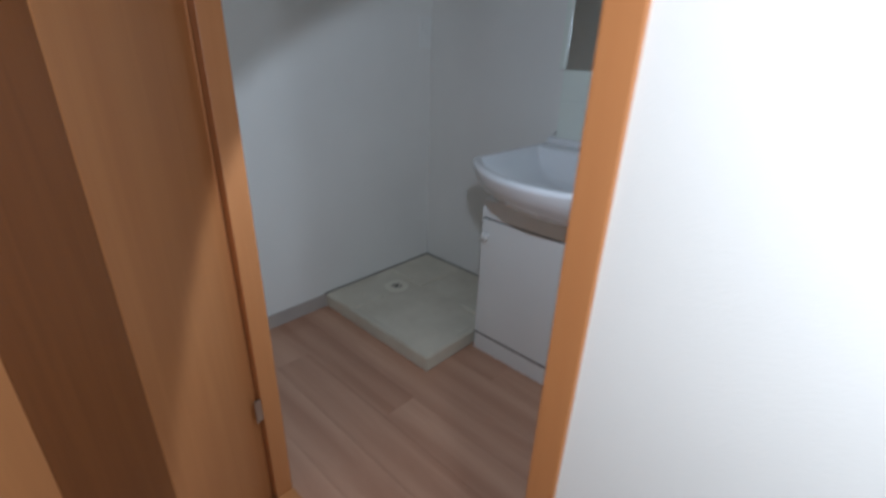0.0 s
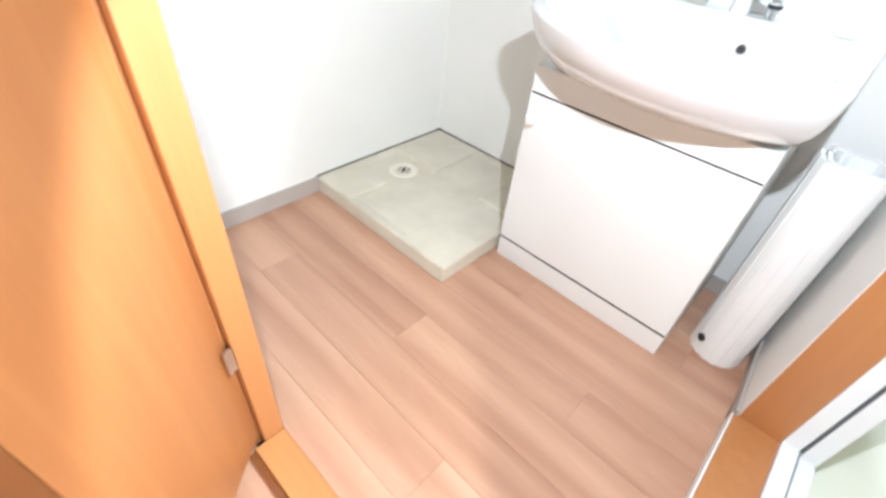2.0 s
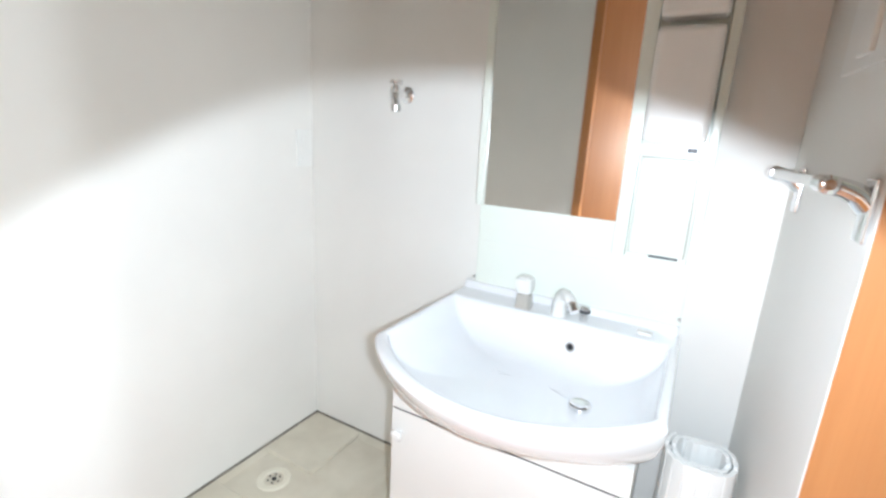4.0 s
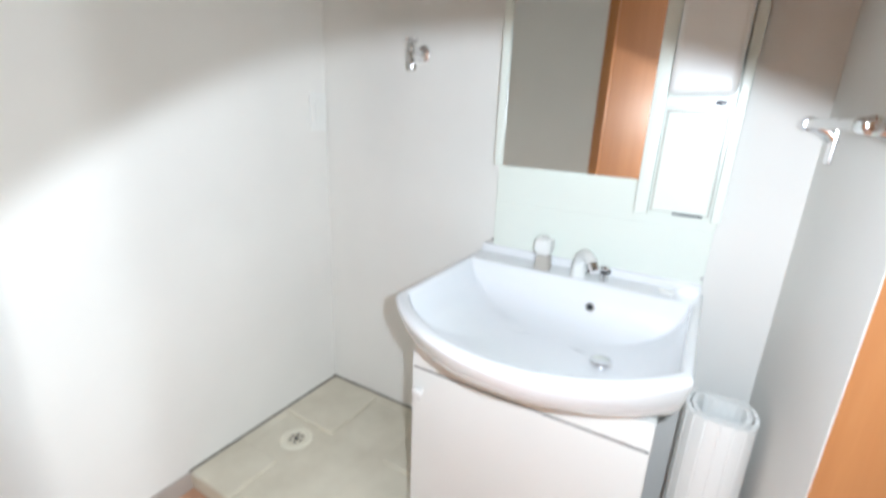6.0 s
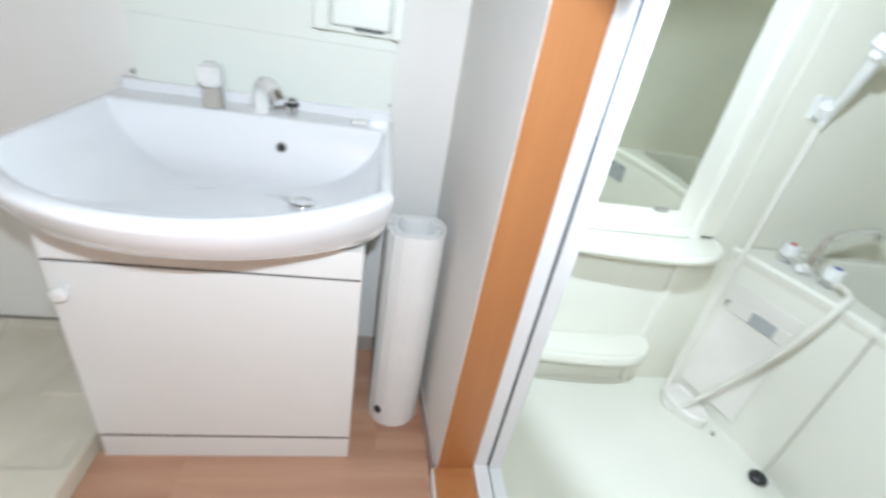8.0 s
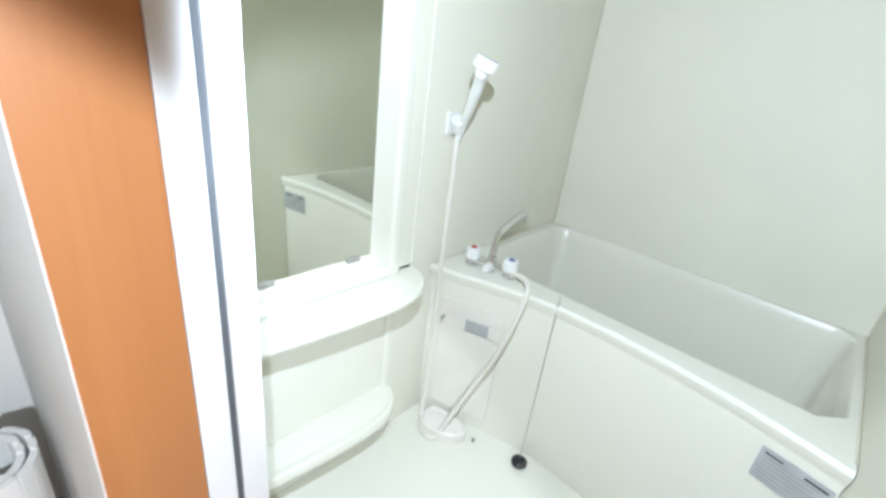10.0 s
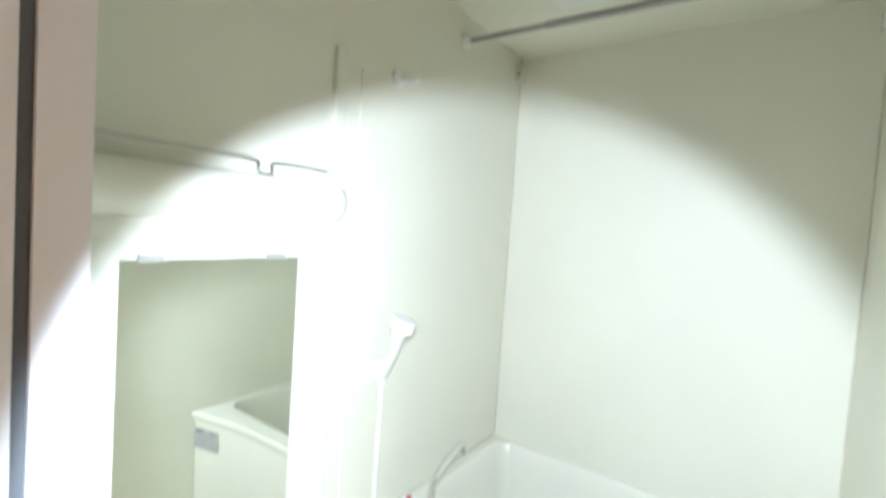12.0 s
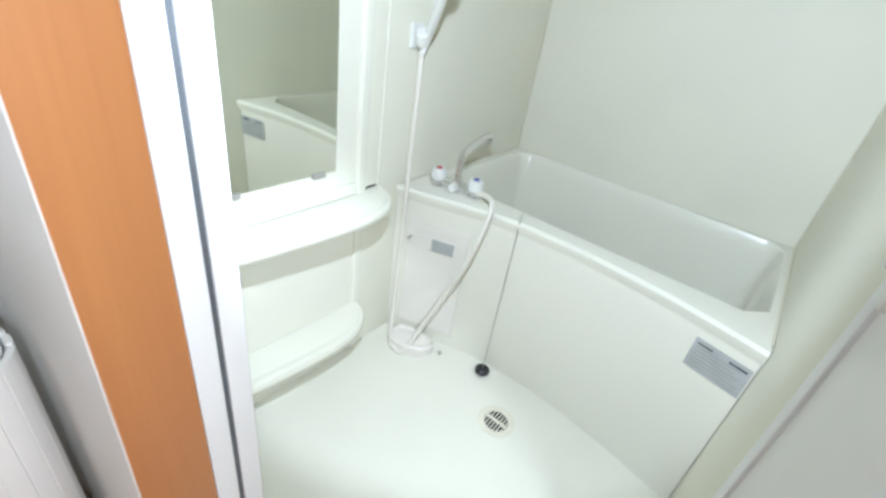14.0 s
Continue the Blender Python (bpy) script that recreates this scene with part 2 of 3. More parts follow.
def thing(name, at, label, category, group="", turn=0.0):
    ob = new(name)
    ob.empty_display_size = 0.05
    ob.matrix_basis = pose(*at, 0, 0, turn)
    return tagged(ob, label, category, group)


def structure(name, bm, mat, label="", category=""):
    return tagged(new(name, mesh_of(name, bm, mat)), label, category, "", "structure")


def join(*bms):
    out = bmesh.new()
    for b in bms:
        data = bpy.data.meshes.new("tmp")
        b.to_mesh(data)
        b.free()
        out.from_mesh(data)
        bpy.data.meshes.remove(data)
    return out


# ---- large structure ----
H_WASH, H_BATH = 2.30, 1.95
structure("wall_north", cube(-0.12, 1.42, 0.0, 0.10, -0.05, H_WASH), WALLPAPER, "white textured wallpaper wall behind the washstand", "wall")
structure("wall_west", cube(-0.12, 0.0, -1.212, 0.0, -0.05, H_WASH), WALLPAPER, "white textured wallpaper wall beside the drain pan", "wall")


def on_east_wall(bm):
    """Moves what is drawn on the plane x = 1.405 onto the east wall, which stands slightly out of square."""
    for v in bm.verts:
        v.co.x += -0.017 + 0.0722 * max(-v.co.y, 0.0) if v.co.y > -0.47 else 0.0
    return bm


east = join(on_east_wall(cube(1.405, 1.465, -0.4445, 0.0, -0.05, H_WASH)), cube(1.460, 1.505, -0.432, 0.0, -0.05, H_WASH), cube(1.405, 1.505, -1.209, -1.100, -0.05, H_WASH), cube(1.405, 1.505, -1.100, -0.4445, 1.872, H_WASH))
structure("wall_east", east, WALLPAPER, "white wallpaper wall with the bathroom doorway", "wall")
south = join(cube(-0.12, 0.685, -1.268, -1.209, -0.05, H_WASH), cube(1.429, 3.0, -1.268, -1.209, -0.05, H_WASH), cube(0.685, 1.429, -1.268, -1.209, 2.03, H_WASH))
structure("wall_south", south, WALLPAPER, "white wallpaper wall with the washroom doorway", "wall")
structure("ceiling", cube(-0.12, 1.505, -1.268, 0.10, H_WASH, H_WASH + 0.08), PLASTER, "white papered washroom ceiling", "ceiling")
# hallway that closes the place behind the camera
structure("hall_wall_west", cube(-0.12, -0.04, -2.7, -1.268, -0.07, H_WASH), WALLPAPER, "white hallway wall", "wall")
structure("hall_wall_south", cube(-0.12, 3.08, -2.78, -2.70, -0.07, H_WASH), WALLPAPER, "white hallway wall", "wall")
structure("hall_wall_east", join(cube(3.0, 3.08, -2.7, -2.00, -0.07, H_WASH), cube(3.0, 3.08, -1.86, -1.19, -0.07, H_WASH), cube(3.0, 3.08, -2.00, -1.86, -0.07, 0.28), cube(3.0, 3.08, -2.00, -1.86, 1.82, H_WASH)), WALLPAPER, "white hallway wall", "wall")
structure("hall_ceiling", cube(-0.12, 3.08, -2.78, -1.268, H_WASH, H_WASH + 0.08), PLASTER, "white hallway ceiling", "ceiling")
hall_floor = structure("hall_floor", cube(-0.12, 3.08, -2.78, -1.262, -0.09, -0.028), JOINT, "pinkish wood-grain hallway floor", "floor")
floor = structure("floor", cube(-0.02, 1.42, -1.215, 0.02, -0.06, -0.004), JOINT, "pinkish brown wood-grain plank floor", "floor")

# skirting along the walls
structure("baseboard", join(cube(0.0, 0.009, -1.207, -0.628, 0.0, 0.058, 0.002), cube(0.645, 1.40, -0.008, 0.0, 0.0, 0.055, 0.002)), SKIRTING, "grey-brown vinyl skirting board", "baseboard")
structure("baseboard_east", on_east_wall(cube(1.397, 1.405, -0.436, -0.01, 0.0, 0.042, 0.002)), SKIRTING, "thin grey vinyl skirting board", "baseboard")

# washroom doorway: jambs, head and threshold
structure("trim_jamb_hinge_side", join(cube(0.680, 0.722, -1.248, -1.205, -0.03, 2.03, 0.003), cube(0.680, 0.697, -1.276, -1.249, -0.03, 2.03, 0.002)), ORANGE, "orange wood-grain door jamb", "door frame")
structure("trim_jamb_latch_side", cube(1.402, 1.430, -1.272, -1.205, -0.03, 2.03, 0.003), ORANGE, "orange wood-grain door jamb with a latch plate", "door frame")
structure("trim_head", cube(0.690, 1.430, -1.276, -1.205, 1.99, 2.035, 0.003), ORANGE_X, "orange wood-grain door head", "door frame")
structure("trim_threshold", cube(0.7225, 1.4015, -1.272, -1.204, -0.05, 0.006, 0.003), ORANGE_X, "honey-coloured wooden threshold board", "threshold")

structure("trim_threshold_riser", cube(0.7225, 1.4015, -1.288, -1.2725, -0.05, -0.006, 0.002), BROWN, "dark brown riser below the threshold board", "threshold")

# bathroom doorway: wooden lining
structure("trim_bath_lining", join(cube(1.4215, 1.510, -0.4462, -0.432, 0.0, 1.872, 0.0008), cube(1.400, 1.510, -1.100, -1.086, 0.0, 1.872, 0.002), cube(1.400, 1.510, -1.086, -0.446, 1.858, 1.872, 0.002)), ORANGE, "orange wood-grain lining of the bathroom doorway", "door frame")
structure("trim_bath_sill", cube(1.412, 1.510, -1.086, -0.446, 0.0, 0.042, 0.003), ORANGE, "orange wood-grain sill of the bathroom doorway", "threshold")
structure("trim_bath_sill_edge", cube(1.407, 1.412, -1.086, -0.446, 0.0, 0.040, 0.001), LAMINATE, "pale sill edge strip", "threshold")

# bathroom shell
BX0, BX1, BY0, BY1, BZ = 1.59, 3.0, -1.05, -0.05, -0.03
structure("bath_floor", cube(1.505, 3.1, -1.15, 0.0, -0.09, BZ), BATH_GLOSS, "glossy ivory moulded bathroom floor", "floor")
structure("bath_wall_far", cube(BX1, BX1 + 0.08, BY0 - 0.08, BY1 + 0.08, BZ, H_BATH), BATH_WALL, "plain ivory bathroom wall panel behind the bathtub", "wall")
structure("bath_wall_right", cube(1.585, BX1, BY0 - 0.08, BY0, BZ, H_BATH), BATH_WALL, "plain ivory bathroom wall panel", "wall")
structure("bath_wall_left", cube(1.585, BX1, BY1, BY1 + 0.05, BZ, H_BATH), BATH_WALL, "ivory bathroom wall panel with mirror and shower", "wall")
structure("bath_wall_door_side", join(cube(1.512, 1.5825, -0.416, BY1, BZ, H_BATH), cube(1.512, 1.584, BY0 - 0.08, -1.112, BZ, H_BATH), cube(1.512, 1.584, -1.112, -0.416, 1.86, H_BATH)), BATH_WALL, "ivory bathroom wall panel around the door", "wall")
structure("bath_ceiling", cube(1.512, BX1 + 0.08, BY0 - 0.08, BY1 + 0.08, H_BATH, H_BATH + 0.06), BATH_WALL, "ivory moulded bathroom ceiling", "ceiling")

# white aluminium bathroom door frame with a folding leaf pushed open
door_frame = thing("door_1", (1.55, -0.70, 0.0), "white coated aluminium bathroom door frame, standing open", "door frame")
door_frame["kind"] = "structure"
part("frame_post", join(cube(1.5105, 1.543, -0.4475, -0.412, 0.03, 1.86, 0.002), cube(1.551, 1.583, -0.4475, -0.412, 0.03, 1.86, 0.003), cube(1.543, 1.551, -0.430, -0.412, 0.03, 1.86)), ALUMINIUM, door_frame)
part("gasket", cube(1.5432, 1.5508, -0.4440, -0.430, 0.05, 1.84), GASKET, door_frame, "grey rubber gasket")
part("frame_post", join(cube(1.511, 1.548, -1.112, -1.082, 0.03, 1.86, 0.002), cube(1.560, 1.583, -1.112, -1.082, 0.03, 1.86, 0.003), cube(1.548, 1.560, -1.112, -1.092, 0.03, 1.86)), ALUMINIUM, door_frame)
part("frame_head", cube(1.510, 1.583, -1.082, -0.445, 1.82, 1.86, 0.003), ALUMINIUM, door_frame)
part("frame_sill", join(cube(1.510, 1.545, -1.082, -0.445, -0.03, 0.052, 0.003), cube(1.552, 1.583, -1.082, -0.445, -0.03, 0.040, 0.003)), ALUMINIUM, door_frame)

leaf = thing("folding_door", (1.72, -1.02, 0.03), "white folding bathroom door, folded open against the wall", "door")
for y0, y1 in ((-1.046, -1.030), (-1.026, -1.008)):
    part("leaf_frame", join(cube(1.596, 1.625, y0, y1, 0.045, 1.80, 0.003), cube(1.825, 1.855, y0, y1, 0.045, 1.80, 0.003), cube(1.625, 1.825, y0, y1, 0.045, 0.10, 0.003), cube(1.625, 1.825, y0, y1, 1.75, 1.80, 0.003)), ALUMINIUM, leaf)
    part("leaf_pane", cube(1.625, 1.825, y0 + 0.005, y1 - 0.005, 0.10, 1.75), WHITE_PLASTIC, leaf, "milky white plastic pane")
part("handle", join(cube(1.782, 1.804, -1.008, -1.000, 0.90, 1.01, 0.003), cube(1.787, 1.799, -1.002, -0.988, 0.93, 0.975, 0.004)), WHITE_PLASTIC, leaf)

# the washroom's wooden door, standing half open into the hallway
door = thing("door_2", (0.7225, -1.2785, 0.0), "orange wood-grain door with a dark brown stripe, standing open", "door", turn=-48)
door["kind"] = "structure"


def on_door(s0, s1, d0, d1, z0, z1, bevel=0.0):
    """A slab in the door's own run: s along the leaf, d through its thickness."""
    bm = cube(s0, s1, d0, d1, z0, z1, bevel)
    bmesh.ops.transform(bm, matrix=door.matrix_basis, verts=bm.verts)
    return bm


part("door_panel", on_door(-0.032, 0.256, -0.034, 0.0, 0.004, 1.98, 0.002), ORANGE, door)
part("stripe_panel", on_door(0.257, 0.409, -0.034, -0.0005, 0.004, 1.98, 0.001), BROWN, door, "dark brown veneer stripe")
part("door_panel", on_door(0.410, 0.655, -0.034, 0.0, 0.004, 1.98, 0.002), ORANGE, door)

# ---- washroom things ----
# washing machine drain pan in the corner
pan = thing("drain_pan", (0.32, -0.31, 0.0), "cream plastic washing machine drain pan in the corner", "drain pan")
PX, PY, PZ = 0.638, -0.632, 0.06
tray = bmesh.new()
outer = [(0.003, -0.003), (0.003, PY), (PX, PY), (PX, -0.003)]
inner = [(0.012, -0.012), (0.012, PY + 0.012), (PX - 0.012, PY + 0.012), (PX - 0.012, -0.012)]
low = [(0.034, -0.034), (0.034, PY + 0.034), (PX - 0.034, PY + 0.034), (PX - 0.034, -0.034)]
rings = [[(x, y, 0.0) for x, y in outer], [(x, y, PZ) for x, y in outer], [(x, y, PZ) for x, y in inner], [(x, y, 0.0505) for x, y in low]]
tray.free()
tray = loft(rings)
bmesh.ops.bevel(tray, geom=[e for e in tray.edges], offset=0.004, segments=2, affect="EDGES", clamp_overlap=True)
part("tray", tray, CREAM, pan)
for x0, x1, y0, y1 in ((0.006, 0.185, PY + 0.003, -0.455), (0.455, PX - 0.003, PY + 0.003, -0.460), (0.006, 0.240, -0.268, -0.006), (0.462, PX - 0.003, -0.270, -0.006)):
    part("foot_pad", cube(x0, x1, y0, y1, 0.036, PZ + 0.0015, 0.009, 3), CREAM, pan)
part("drain_ring", spin([(0.056, 0.042), (0.056, 0.050), (0.051, 0.054), (0.034, 0.054), (0.030, 0.049)], (0.150, -0.346, 0)), CREAM_LIGHT, pan, "cream plastic drain ring")
part("drain_strainer", spin([(0.027, 0.046), (0.027, 0.052), (0.010, 0.052), (0.008, 0.048)], (0.150, -0.346, 0)), CREAM, pan)
# black discs paint the darkness inside the strainer's hole and slots
part("drain_hole_shade", spin([(0.008, 0.049), (0.008, 0.0535), (0.003, 0.0535)], (0.150, -0.346, 0)), BLACK_PLASTIC, pan)
for k in range(6):
    a = k * math.pi / 3
    c, s_ = math.cos(a), math.sin(a)
    part("strainer_slot_shade", cyl((0.150 + 0.019 * c, -0.346 + 0.019 * s_, 0.0515), (0.150 + 0.019 * c, -0.346 + 0.019 * s_, 0.0532), 0.004, sides=10), BLACK_PLASTIC, pan)
part("sealant", join(cube(0.0, 0.004, PY, 0.0, 0.056, 0.064), cube(0.0, PX, -0.004, 0.0, 0.056, 0.064)), GRIME, pan, "grimy grey sealant line")

# washstand cabinet
VX0, VX1, VY, VTOP = 0.655, 1.203, -0.392, 0.604
vanity = thing("washstand_cabinet", (0.93, -0.19, 0.0), "white laminate washstand cabinet with one door", "cabinet")
part("carcass", cube(VX0, VX1, VY + 0.018, -0.010, 0.0, VTOP, 0.001), LAMINATE, vanity)
part("kick_board", cube(VX0, VX1, VY + 0.002, VY + 0.018, 0.0, 0.070, 0.001), LAMINATE, vanity)
part("cabinet_door", cube(VX0, VX1, VY, VY + 0.018, 0.078, 0.536, 0.0015), LAMINATE, vanity)
part("top_rail", cube(VX0, VX1, VY, VY + 0.018, 0.541, VTOP, 0.0015), LAMINATE, vanity)
# solid dark strips stand in for the shade in the gaps round the door
part("gap_shade_strip", cube(VX0 + 0.002, VX1 - 0.002, VY + 0.0022, VY + 0.0178, 0.070, 0.078), SHADOW_GAP, vanity)
part("gap_shade_strip", cube(VX0 + 0.002, VX1 - 0.002, VY + 0.0022, VY + 0.0178, 0.536, 0.541), SHADOW_GAP, vanity)
part("knob", spin([(0.006, 0.0), (0.006, 0.010), (0.013, 0.014), (0.015, 0.020), (0.012, 0.025), (0.005, 0.027)], (0.682, VY, 0.478), (0, -1, 0)), WHITE_PLASTIC, vanity, "white round plastic knob")


def chaikin(points, rounds):
    for _ in range(rounds):
        out = []
        for a, b in zip(points, points[1:] + points[:1]):
            out += [(0.75 * a[0] + 0.25 * b[0], 0.75 * a[1] + 0.25 * b[1]), (0.25 * a[0] + 0.75 * b[0], 0.25 * a[1] + 0.75 * b[1])]
        points = out
    return points


def bowl_ring(half, back, side, bulge, z, xc=0.944, tip=0.012):
    """Outline of the basin at one height: straight back, short sides, bowed front with tight corners."""
    pts = [(-half, back), (-half + 0.02, back), (-half / 2, back), (0, back), (half / 2, back), (half - 0.02, back), (half, back)]
    pts += [(half, back - 0.02), (half, (back + side) / 2), (half, side + 2 * tip), (half, side + tip)]
    for i in range(15):
        u = 1 - 2 * i / 14
        u = math.copysign(abs(u) ** 0.8, u)
        pts.append((u * half, side - bulge * (1 - u * u) - tip * (1 - u ** 8)))
    pts += [(-half, side + tip), (-half, side + 2 * tip), (-half, (back + side) / 2), (-half, back - 0.02)]
    return [(xc + x, y, z) for x, y in chaikin(pts, 2)]


basin = thing("wash_basin", (0.948, -0.30, VTOP), "glossy white ceramic wash basin with a bowed front", "basin")
RZ = 0.752
shell = [
    bowl_ring(0.215, -0.05, -0.31, 0.04, 0.599), bowl_ring(0.250, -0.03, -0.365, 0.060, 0.607), bowl_ring(0.268, -0.02, -0.392, 0.082, 0.629), bowl_ring(0.280, -0.015, -0.413, 0.104, 0.651), bowl_ring(0.289, -0.012, -0.432, 0.124, 0.677), bowl_ring(0.295, -0.012, -0.446, 0.136, 0.709),
    bowl_ring(0.2985, -0.012, -0.455, 0.142, RZ - 0.016), bowl_ring(0.2985, -0.012, -0.455, 0.142, RZ - 0.008), bowl_ring(0.296, -0.012, -0.452, 0.141, RZ - 0.002), bowl_ring(0.291, -0.013, -0.446, 0.140, RZ),
    bowl_ring(0.285, -0.100, -0.439, 0.139, RZ - 0.0004), bowl_ring(0.281, -0.105, -0.435, 0.138, RZ - 0.0020), bowl_ring(0.278, -0.109, -0.432, 0.137, RZ - 0.0055)]
for k in range(1, 12):
    u = k / 11
    fall, shrink = RZ - 0.0055 - 0.1145 * math.sin(u * math.pi / 2) ** 1.15, 1 - max(0.0, math.cos(u * math.pi / 2)) ** 0.55
    shell.append(bowl_ring(0.278 - 0.23 * shrink, -0.109 - 0.115 * shrink, -0.432 + 0.171 * shrink, 0.137 - 0.119 * shrink, fall))
shell = loft(shell)
part("bowl", shell, CERAMIC, basin, smooth=60)
part("upstand", cube(0.652, 1.236, -0.030, -0.004, RZ - 0.02, RZ + 0.022, 0.008, 3), CERAMIC, basin)
part("overflow_ring", spin([(0.012, -0.006), (0.012, 0.002), (0.009, 0.0035), (0.0075, 0.001)], (1.005, -0.1195, 0.690), (0, -1, 0.2)), STEEL, basin, "steel overflow ring")
# black disc for the shade inside the overflow
part("overflow_hole_shade", spin([(0.0075, -0.004), (0.0075, 0.0015), (0.003, 0.0015)], (1.005, -0.1195, 0.690), (0, -1, 0.2)), BLACK_PLASTIC, basin)
part("drain_fitting", spin([(0.024, -0.008), (0.024, 0.001), (0.020, 0.003), (0.012, 0.0)], (1.075, -0.290, 0.645)), CHROME, basin, "chrome drain fitting")

# taps on the basin
handle_tap = thing("mixer_tap", (0.862, -0.085, RZ), "white lever handle on a grey base on the basin", "tap")
def block(levels, xc, yc, z0, bevel):
    bm = loft([[(xc + dx + sx * w, yc + dy + sy * d, z0 + z) for sx, sy in ((-1, -1), (1, -1), (1, 1), (-1, 1))] for w, d, dx, dy, z in levels])
    bmesh.ops.bevel(bm, geom=[e for e in bm.edges], offset=bevel, segments=3, affect="EDGES", clamp_overlap=True)
    return bm


part("base", block(((0.021, 0.020, 0, 0, 0.0), (0.018, 0.017, 0, 0, 0.020), (0.017, 0.016, 0, 0, 0.042)), 0.862, -0.085, RZ, 0.004), WARM_GREY, handle_tap, "warm grey plastic base")
lever = block(((0.016, 0.016, 0, 0, 0.040), (0.021, 0.023, 0, -0.003, 0.050), (0.021, 0.026, 0, -0.005, 0.078), (0.017, 0.021, 0, -0.005, 0.090)), 0.862, -0.085, RZ, 0.006)
part("lever", lever, WHITE_PLASTIC, handle_tap)
spout = thing("basin_spout", (0.955, -0.080, RZ), "white curved basin spout with a chrome tip", "tap")
part("collar", spin([(0.020, 0.0), (0.020, 0.006), (0.017, 0.009)], (0.955, -0.080, RZ)), WHITE_PLASTIC, spout)
part("neck", tube([(0.955, -0.080, RZ + 0.002), (0.957, -0.082, RZ + 0.035), (0.968, -0.098, RZ + 0.062), (0.988, -0.125, RZ + 0.066), (1.005, -0.145, RZ + 0.056)], 0.015, radii=(0.019, 0.013)), WHITE_PLASTIC, spout)
part("nozzle", cyl((1.000, -0.140, RZ + 0.060), (1.012, -0.153, RZ + 0.044), 0.0135, 0.012), CHROME, spout, "chrome nozzle ring")
plunger = thing("pop_up_knob", (1.020, -0.078, RZ), "chrome drain knob with a black ring", "knob")
part("stem", cyl((1.020, -0.078, RZ), (1.020, -0.078, RZ + 0.022), 0.011), CHROME, plunger)
part("ring", spin([(0.011, 0.020), (0.015, 0.022), (0.015, 0.028), (0.011, 0.030)], (1.020, -0.078, RZ)), BLACK_PLASTIC, plunger, "black plastic ring")
part("cap", spin([(0.013, 0.029), (0.014, 0.034), (0.010, 0.039), (0.004, 0.040)], (1.020, -0.078, RZ)), CHROME, plunger)
# added white block that imitates a highlight on the basin's back ledge
soap = thing("soap", (1.165, -0.075, RZ), "small white block on the basin in place of a highlight", "soap")
part("bar", cube(1.148, 1.182, -0.087, -0.063, RZ, RZ + 0.009, 0.004, 3), WHITE_PLASTIC, soap)

# mirror unit above the basin
unit = thing("mirror_cabinet", (0.965, -0.02, 0.90), "greenish white plastic mirror cabinet with side compartments", "mirror cabinet")
part("splash_panel", cube(0.684, 1.236, -0.022, -0.001, RZ + 0.012, 0.908, 0.003), PANEL, unit)
part("frame", join(cube(0.686, 1.238, -0.028, -0.001, 0.905, 1.012, 0.004), cube(0.690, 0.711, -0.070, -0.001, 1.012, 1.80, 0.004), cube(1.062, 1.092, -0.078, -0.001, 0.935, 1.80, 0.004), cube(1.222, 1.242, -0.078, -0.001, 0.935, 1.80, 0.004), cube(0.711, 1.062, -0.050, -0.001, 1.012, 1.80), cube(1.092, 1.222, -0.062, -0.001, 0.935, 1.80), cube(0.69, 1.242, -0.07, -0.001, 1.78, 1.80, 0.004)), PANEL, unit)
part("mirror_glass", cube(0.7115, 1.0615, -0.062, -0.051, 1.0125, 1.70), MIRROR, unit, "clear silvered mirror glass")
part("lower_door", cube(1.099, 1.215, -0.088, -0.0625, 0.948, 1.168, 0.007, 3), PANEL, unit)
# grey slab paints the shaded gap round the lower door, dark block the notch's shade
part("lower_gap_shade", cube(1.0965, 1.2175, -0.066, -0.0622, 0.9455, 1.1705), WARM_GREY, unit)
part("notch_shade", cube(1.145, 1.205, -0.0885, -0.080, 0.9445, 0.949), GASKET, unit)
part("switch_plate", cube(1.092, 1.222, -0.080, -0.0625, 1.176, 1.196, 0.002), PANEL, unit)
part("switch", cube(1.186, 1.206, -0.086, -0.079, 1.181, 1.191, 0.001), BLACK_PLASTIC, unit, "black rocker switch")
part("lamp_cover", cube(1.096, 1.219, -0.128, -0.0625, 1.200, 1.428, 0.016, 4), WHITE_PLASTIC, unit, "glossy white rounded lamp cover")
part("upper_door", cube(1.096, 1.219, -0.118, -0.0625, 1.446, 1.70, 0.012, 4), WHITE_PLASTIC, unit)
part("screw", cyl((0.684, -0.022, 0.79), (0.684, -0.030, 0.79), 0.004, sides=10), STEEL, unit)
part("screw", cyl((1.232, -0.022, 0.79), (1.232, -0.030, 0.79), 0.004, sides=10), STEEL, unit)

# laundry tap on the wall
laundry = thing("laundry_tap", (0.405, 0.0, 1.30), "chrome wall tap for a washing machine", "tap")
part("flange", spin([(0.024, 0.0), (0.024, 0.003), (0.016, 0.008), (0.010, 0.010)], (0.405, 0, 1.305), (0, -1, 0)), CHROME, laundry)
part("body", join(cyl((0.405, -0.005, 1.305), (0.405, -0.070, 1.305), 0.010), spin([(0.012, -0.016), (0.015, -0.010), (0.015, 0.012), (0.009, 0.020)], (0.405, -0.062, 1.305))), CHROME, laundry)
part("outlet", tube([(0.405, -0.064, 1.302), (0.415, -0.084, 1.296), (0.428, -0.094, 1.280), (0.430, -0.096, 1.262)], 0.009), CHROME, laundry)
part("outlet_cap", cyl((0.430, -0.096, 1.270), (0.430, -0.096, 1.252), 0.013, 0.012), STEEL, laundry)
